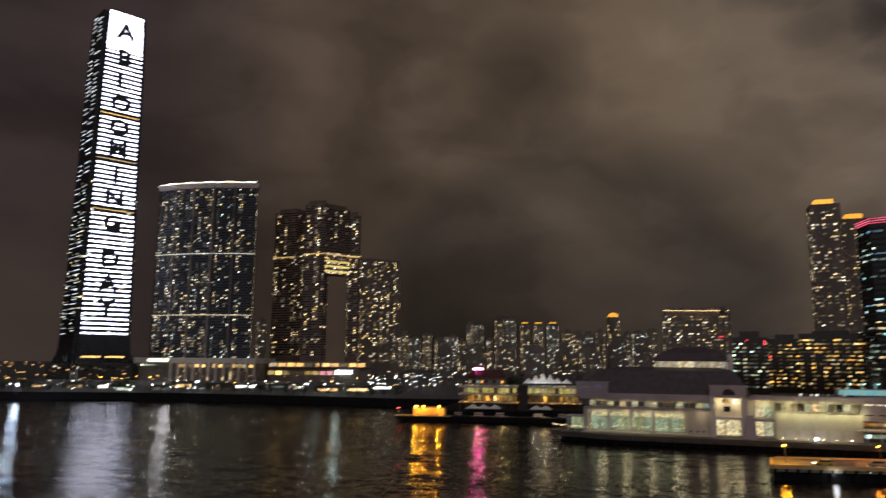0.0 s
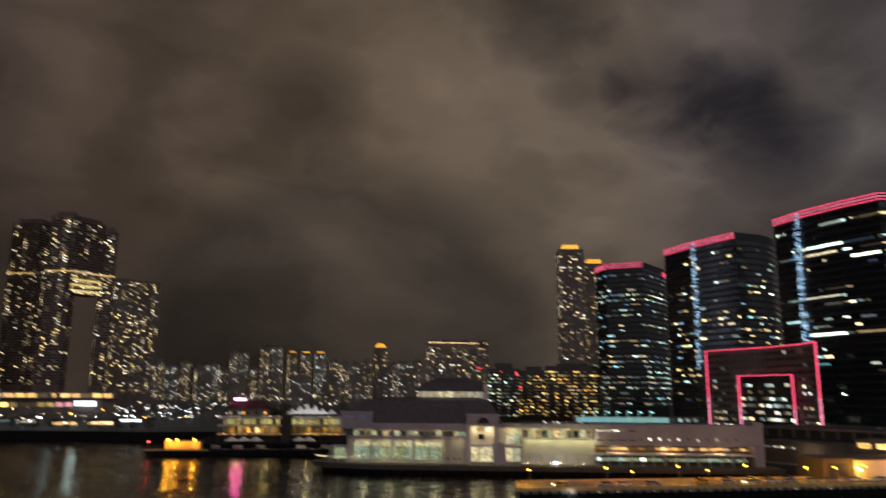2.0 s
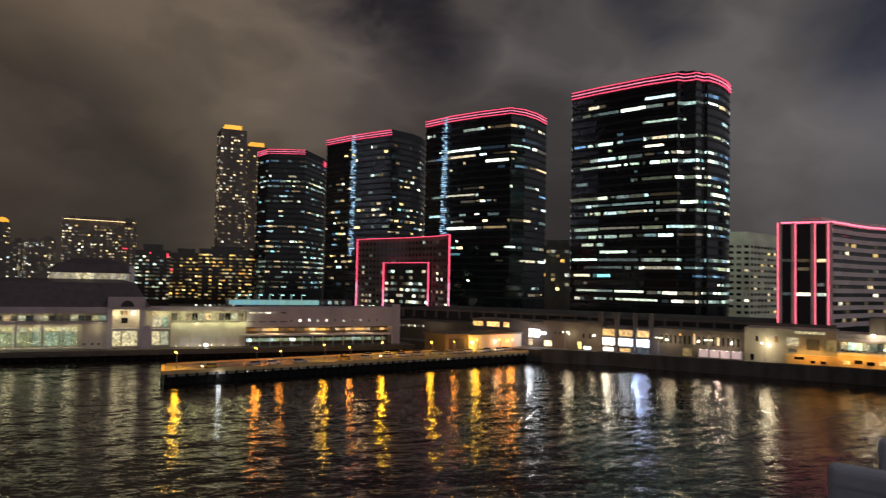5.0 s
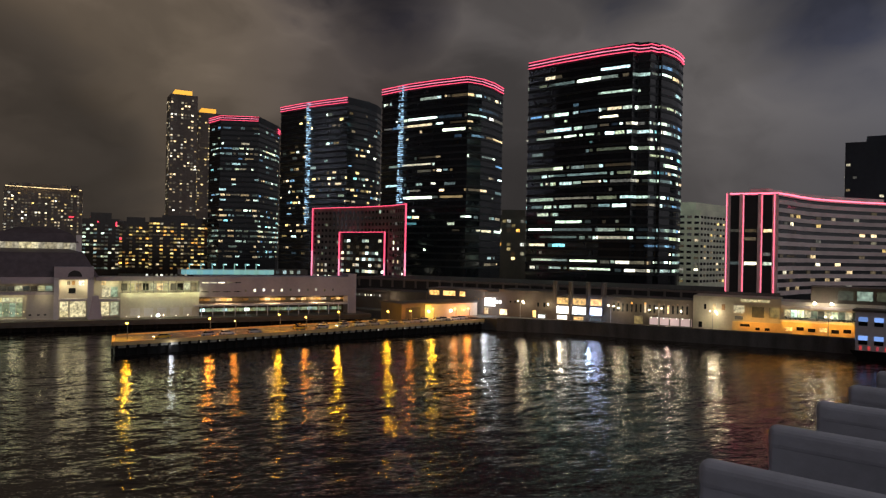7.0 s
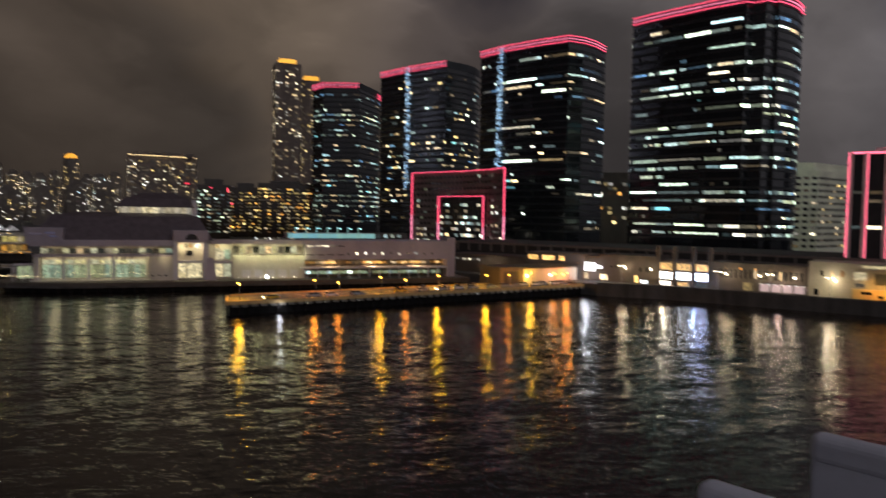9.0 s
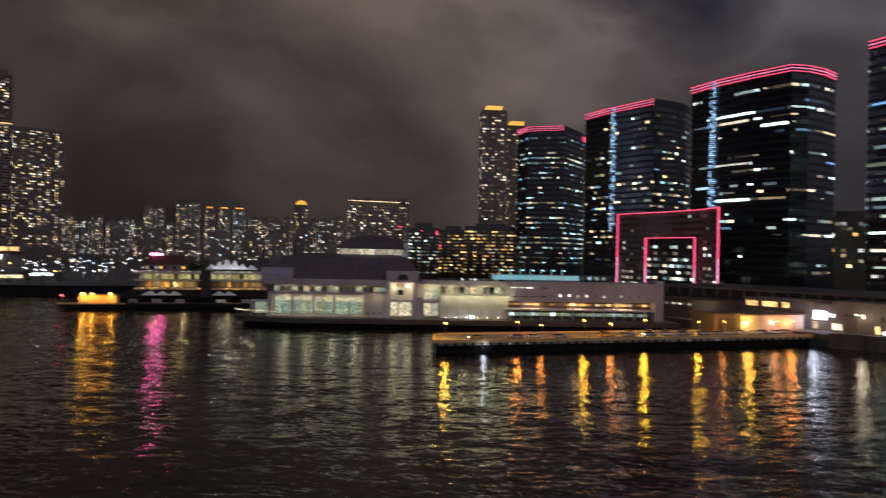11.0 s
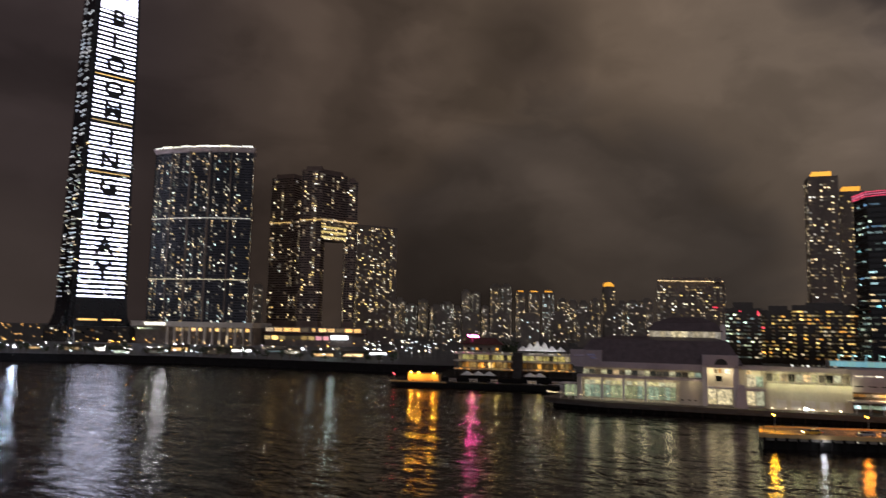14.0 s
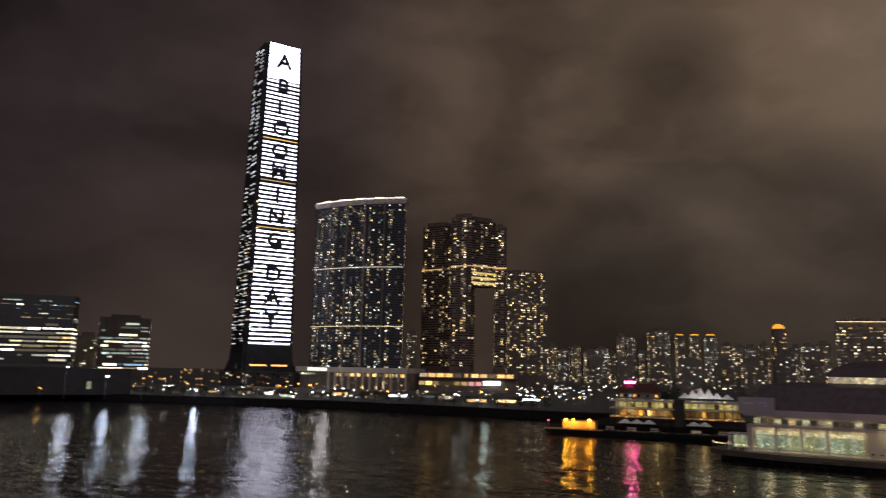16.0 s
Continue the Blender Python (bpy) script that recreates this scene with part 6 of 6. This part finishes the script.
# ---- far shore: station podium, museum, promenade ----
def podium():
    m = frame_at(-362, 862, 0.99, -0.14)
    t = thing("station_podium", (*(m @ Vector((80, 20, 0))).xy, 4.4), "long pale podium with lit openings and columns", "podium")
    block(t, "fascia", m, 0, 150, 0, 60, 24.5, 30.5, CREAM)
    block(t, "recess", m, 2, 150, 7, 60, 4.4, 24.5, BROWNSTONE)
    for i in range(15):
        pane(t, m, 38 + i * 7.4, 6.9, 19.6, 5.2, 3.8, (LIT["yellow"], LIT["warm"], SHOPORANGE)[i % 3], "opening")
    for i in range(12):
        block(t, "column", m, 44 + i * 9.3, 46 + i * 9.3, 0.5, 3, 4.4, 24.5, CREAM)
        # the light that falls on the columns is put in as glowing strips
        if i % 3:
            pane(t, m, 45 + i * 9.3, 0.3, 6, 1.6, 3.0 if i % 2 else 9, LIT["warm"], "column_light")
    pane(t, m, 30, -0.3, 26, 26, 3.2, CROWNWHITE, "light_sign")
    for i in range(8):
        pane(t, m, 6 + i * 4, -0.2, 21, 2.6, 2.0, LIT["green"], "opening")
    block(t, "lower_wing", m, -110, 0, -4, 50, 4.4, 23, DARKSTONE)
    for i in range(18):
        pane(t, m, -104 + i * 5.8, -4.1, 14 + (i * 7 % 4) * 1.5, 3.2, 2.2, (LIT["amber"], LIT["warm"], PANE, LIT["white"], PANE)[i * 3 % 5], "opening")
    m2 = frame_at(-205, 868, 0.995, 0.08)
    t2 = thing("mall_podium", (*(m2 @ Vector((60, 20, 0))).xy, 4.4), "orange-lit podium below the arch tower", "podium")
    block(t2, "body", m2, 0, 118, 0, 60, 4.4, 27, BROWNSTONE)
    block(t2, "canopy", m2, -2, 120, -4, 0, 18.8, 20, REDROOF)
    for i in range(11):
        pane(t2, m2, 5 + i * 10.4, -0.2, 21.2, 8.6 if i != 5 else 4, 4.2, SHOPORANGE if i % 4 else LIT["warm"], "opening")
    for i in range(12):
        pane(t2, m2, 3 + i * 8.6, -0.2, 11.5, 6.8, 4.6, LIT["yellow"] if i < 7 else (glow("pink_shop", (1.0, 0.4, 0.45), 1.0, 0.2) if i < 9 else BROWNSTONE), "opening")
    pane(t2, m2, 88, -4.3, 12.4, 20, 5, SHOPWHITE, "light_sign")


podium()


def museum():
    a, b = bearing(-43.6, 905), bearing(-38.5, 885)
    poly = [a, b, bearing(-38.2, 905), bearing(-43.4, 930)]
    t = thing("museum", (*bearing(-41, 880), 4.4), "broad dark museum slab with pale lit floors", "museum")
    bm = BM()
    prism(bm, ccw(poly), 27, 101)
    part("slab", bm, GLASS_DARK, t)

    floor_strips(t, ccw(poly), 30, 40, 4.6, 1.2, ("white", "white", "dimwarm"), 131, (4.0, 8.0, 16.0), 1.5, 0.0)
    floor_strips(t, ccw(poly), 40, 74, 4.6, 4.0, ("white", "white", "white", "warm"), 132, (12.0, 20.0, 30.0, 40.0), 1.7, 0.0)
    floor_strips(t, ccw(poly), 74, 98, 4.6, 1.6, ("dimwarm", "dimcool", "white"), 133, (3.0, 3.0, 6.0, 9.0))
    bm = BM()
    prism(bm, ccw([bearing(-46, 660), bearing(-34.4, 660), bearing(-34.4, 760), bearing(-46, 760)]), 4.4, 25)
    part("podium", bm, DARKSTONE, t)
    for az, w, z, mat in ((-42.6, 14, 9, TRANSOM), (-39.4, 14, 9, TRANSOM), (-37.4, 10, 9, MINTGLOW), (-41.2, 4, 18, LIT["white"])):
        c = bearing(az, 658)
        bm = BM()
        prism(bm, rect(c, w, 1.0, -az), z, z + 6)
        part("opening", bm, mat, t)
    pale = [bearing(-36.8, 950), bearing(-33.4, 950), bearing(-33.4, 985), bearing(-36.8, 985)]
    t2 = plain_tower("office_block", "pale office block with bright lit floors", pale, 84, GREYSTONE, 0.0, ("white",), seed=135, cat="office block")
    floor_strips(t2, ccw(pale), 22, 82, 4.4, 3.0, ("white", "cool", "white", "white"), 136, (4.0, 8.0, 14.0, 20.0), 1.6, 0.1)
    plain_tower("office_block", "small low block with a lit window strip", [bearing(-38.2, 990), bearing(-36.7, 990), bearing(-36.7, 1010), bearing(-38.2, 1010)], 62, GREYSTONE, 0.25, ("white",), limit=20, seed=137, cat="office block")


museum()

mast = lamp_post("lamp_mast", 20, 0.9, WHITELAMP, "tall white floodlight mast on the promenade", "promenade masts", 0.9)
MASTS = [(-38.6, 590, 1.1), (-33.65, 590, 1.1), (-30.0, 590, 0.30), (-36.05, 600, 0.78)]
for k, (az, d, sc) in enumerate(MASTS):
    m = Matrix.Translation((*bearing(az, d), 4.4))
    p = mast if k == 0 else copy_thing(mast, m)
    p.matrix_basis = m
    p.scale = (1, 1, sc)

for az, d, sc in MASTS:
    point_lamp("mast_light", (*bearing(az, d - 1.5), 4.4 + 20 * sc), (0.58, 0.74, 1.0), 4600, 2.0)
point_lamp("sign_light", (*bearing(-20.6, 850), 27), (0.95, 0.95, 1.0), 11000, 4.0)
# two bare lamps with no fixture, added for pale green streaks on the water
point_lamp("kiosk_light", (*bearing(-8.2, 560), 8.5), (0.70, 1.0, 0.92), 1500, 2.5)
point_lamp("kiosk_light", (*bearing(-9.7, 575), 8.5), (0.70, 0.95, 1.0), 500, 2.5)
rng = random.Random(21)
pl_w = lamp_post("street_lamp", 6.5, 0.8, WHITELAMP, "white promenade lamp on the far shore", "promenade lamps", 0.38)
pl_o = lamp_post("street_lamp", 7.5, 0.8, ORANGELAMP, "orange road lamp on the far shore", "road lamps", 0.5)
first = {0: True, 1: True}
for k in range(64):
    az = -45 + k * 0.7 + rng.uniform(-0.3, 0.3)
    orange = rng.random() < 0.36
    d = rng.uniform(556, 640) / max(0.72, math.cos(radians(az))) if not orange else rng.uniform(640, 820)
    if az > -9:
        d = rng.uniform(520, 700)
    src = pl_o if orange else pl_w
    m = Matrix.Translation((*bearing(az, d), 4.4)) @ pose(0, 0, 0, 0, 0, rng.uniform(0, 360))
    p = src if first[int(orange)] else copy_thing(src, m)
    first[int(orange)] = False
    p.matrix_basis = m
    p.scale = (1, 1, rng.uniform(0.55, 1.25))

# countless small lights on roads and yards of the far shore
def light_scatter(name, material, count, seed, az0, az1, d0, d1, h0, h1, size):
    r = random.Random(seed)
    ms, posts = [], []
    for _ in range(count):
        az, d = r.uniform(az0, az1), r.uniform(d0, d1)
        if az < -9:
            d = d / max(0.75, math.cos(radians(az)))
        x, y = bearing(az, d)
        h = r.uniform(h0, h1)
        w = size * r.uniform(0.6, 1.5)
        ms.append(Matrix.Translation((x, y, 4.4 + h)) @ Matrix.Diagonal((w * r.choice((1, 1, 2.2)), 0.5, w * 0.7, 1)))
        posts.append(Matrix.Translation((x, y, 4.4 + h / 2)) @ Matrix.Diagonal((0.12, 0.12, h, 1)))
    t = thing(name, (*bearing((az0 + az1) / 2, d0), 4.4), "scattered small lights on posts across the far shore", "lights", kind="stuff")
    joined_boxes("lamp_heads", ms, material, t)
    joined_boxes("lamp_posts", posts, METAL, t)


FAR_W = glow("far_white_light", (0.86, 0.94, 1.0), 5, 0.85, island=True, sampled=True)
FAR_O = glow("far_orange_light", (1.0, 0.50, 0.14), 1.8, 0.85, island=True, sampled=True)
FAR_Y = glow("far_warm_light", (1.0, 0.74, 0.42), 2.6, 0.85, island=True, sampled=True)
light_scatter("shore_lights", FAR_W, 70, 501, -44, -6, 548, 640, 1.5, 6, 0.7)
light_scatter("shore_lights", FAR_Y, 40, 502, -32, 1, 560, 760, 2, 7, 0.6)
light_scatter("road_lights", FAR_O, 42, 503, -34, -8, 640, 850, 3, 12, 0.8)
light_scatter("road_lights", FAR_O, 26, 504, -33.5, -27.5, 700, 1100, 6, 20, 1.0)
light_scatter("shore_lights", FAR_W, 55, 505, -6, 4, 520, 800, 3, 14, 0.7)
light_scatter("shore_lights", FAR_Y, 55, 506, -6, 12, 560, 1000, 4, 22, 0.7)

# low sheds and kiosks along the far promenade
for k in range(16):
    az = -33 + k * 2.0 + rng.uniform(-0.6, 0.6)
    d = rng.uniform(575, 660) / max(0.8, math.cos(radians(az)))
    w, h = rng.uniform(8, 20), rng.uniform(3, 6)
    c = bearing(az, d)
    t = thing("kiosk", (*c, 4.4), "low promenade building with a lit front", "kiosk", "promenade buildings")
    bm = BM()
    prism(bm, rect(c, w, 7, -az), 4.4, 4.4 + h)
    prism(bm, rect(c, w + 1, 8, -az), 4.4 + h, 4.8 + h)
    part("body", bm, GREYSTONE, t)
    f = bearing(az, d - 3.7)
    bm = BM()
    prism(bm, rect(f, w * 0.8, 0.3, -az), 5.0, 5.0 + h * 0.45)
    part("lit_front", bm, (LIT["cool"], LIT["white"], SHOPORANGE, LIT["warm"], SHOPWHITE)[k % 5], t)


# ---- trees on the far shore ----
def tree(c, h, seed, group):
    r = random.Random(seed)
    t = thing("tree", (*c, 4.4), "dark leafy tree on the far promenade", "tree", group)
    bm = BM()
    rod(bm, (c[0], c[1], 4.4), (c[0] + r.uniform(-0.4, 0.4), c[1], 4.4 + h * 0.5), 0.3, 6, 0.16)
    for _ in range(4):
        a = r.uniform(0, math.tau)
        rod(bm, (c[0], c[1], 4.4 + h * 0.35), (c[0] + math.cos(a) * h * 0.28, c[1] + math.sin(a) * h * 0.28, 4.4 + h * r.uniform(0.6, 0.85)), 0.14, 5, 0.05)
    part("trunk", bm, BARK, t)
    verts, faces = [], []
    clumps = [(Vector((c[0] + r.gauss(0, h * 0.22), c[1] + r.gauss(0, h * 0.22), 4.4 + h * r.uniform(0.42, 0.95))), h * r.uniform(0.10, 0.2)) for _ in range(16)]
    for p, rad in clumps:
        for _ in range(46):
            v = Vector((r.gauss(0, 1), r.gauss(0, 1), r.gauss(0, 0.8))).normalized() * rad * r.uniform(0.5, 1.1)
            s = rad * 0.32
            b = len(verts)
            verts += [p + v + Vector((r.uniform(-s, s), r.uniform(-s, s), r.uniform(-s, s))) for _ in range(3)]
            faces.append((b, b + 1, b + 2))
    me = bpy.data.meshes.new("crown")
    me.from_pydata(verts, [], faces)
    me.materials.append(LEAF)
    hang("crown", me, t)


for k in range(44):
    x = -440 + k * 9.6 + rng.uniform(-3, 3)
    y = (546 if x < -180 else 546 + (x + 180) * -0.42) + rng.uniform(0, 14)
    tree((x, y), rng.uniform(5, 9), 300 + k, "promenade trees")
for k, (x, y) in enumerate(((32, 428), (40, 432), (58, 426), (66, 424), (88, 410))):
    tree((x, y), rng.uniform(14, 18), 400 + k, "terminal trees")


# ---- the terminal edge below the standpoint ----
def viewing_edge():
    bm = BM()
    box(bm, -30, 60, -40, 2.2, -4, 25.4)
    solid("terminal_wall", bm, SEAWALL, "concrete terminal building below the viewing deck", "wall", "structure")
    for k, x in enumerate((3.1, 5.1, 7.1, 9.15, 11.15, 12.95, 14.95, 16.95)):
        t = thing("parapet_fin", (x, -3, 25.4), "grey concrete parapet fin with a paler rounded cap", "parapet", "parapet fins")
        bm = BM()
        box(bm, x - 0.1, x + 0.1, -9, 2.86, 25.4, 27.8)
        bmesh.ops.bevel(bm, geom=list(bm.edges), offset=0.05, segments=2, affect="EDGES", profile=0.5)
        part("panel", bm, PARAPET, t)
        bm = BM()
        box(bm, x - 0.115, x + 0.115, -9, 2.875, 27.70, 28.0)
        bmesh.ops.bevel(bm, geom=list(bm.edges), offset=0.09, segments=4, affect="EDGES", profile=0.5)
        part("cap", bm, CAP, t, "paler cap")


viewing_edge()
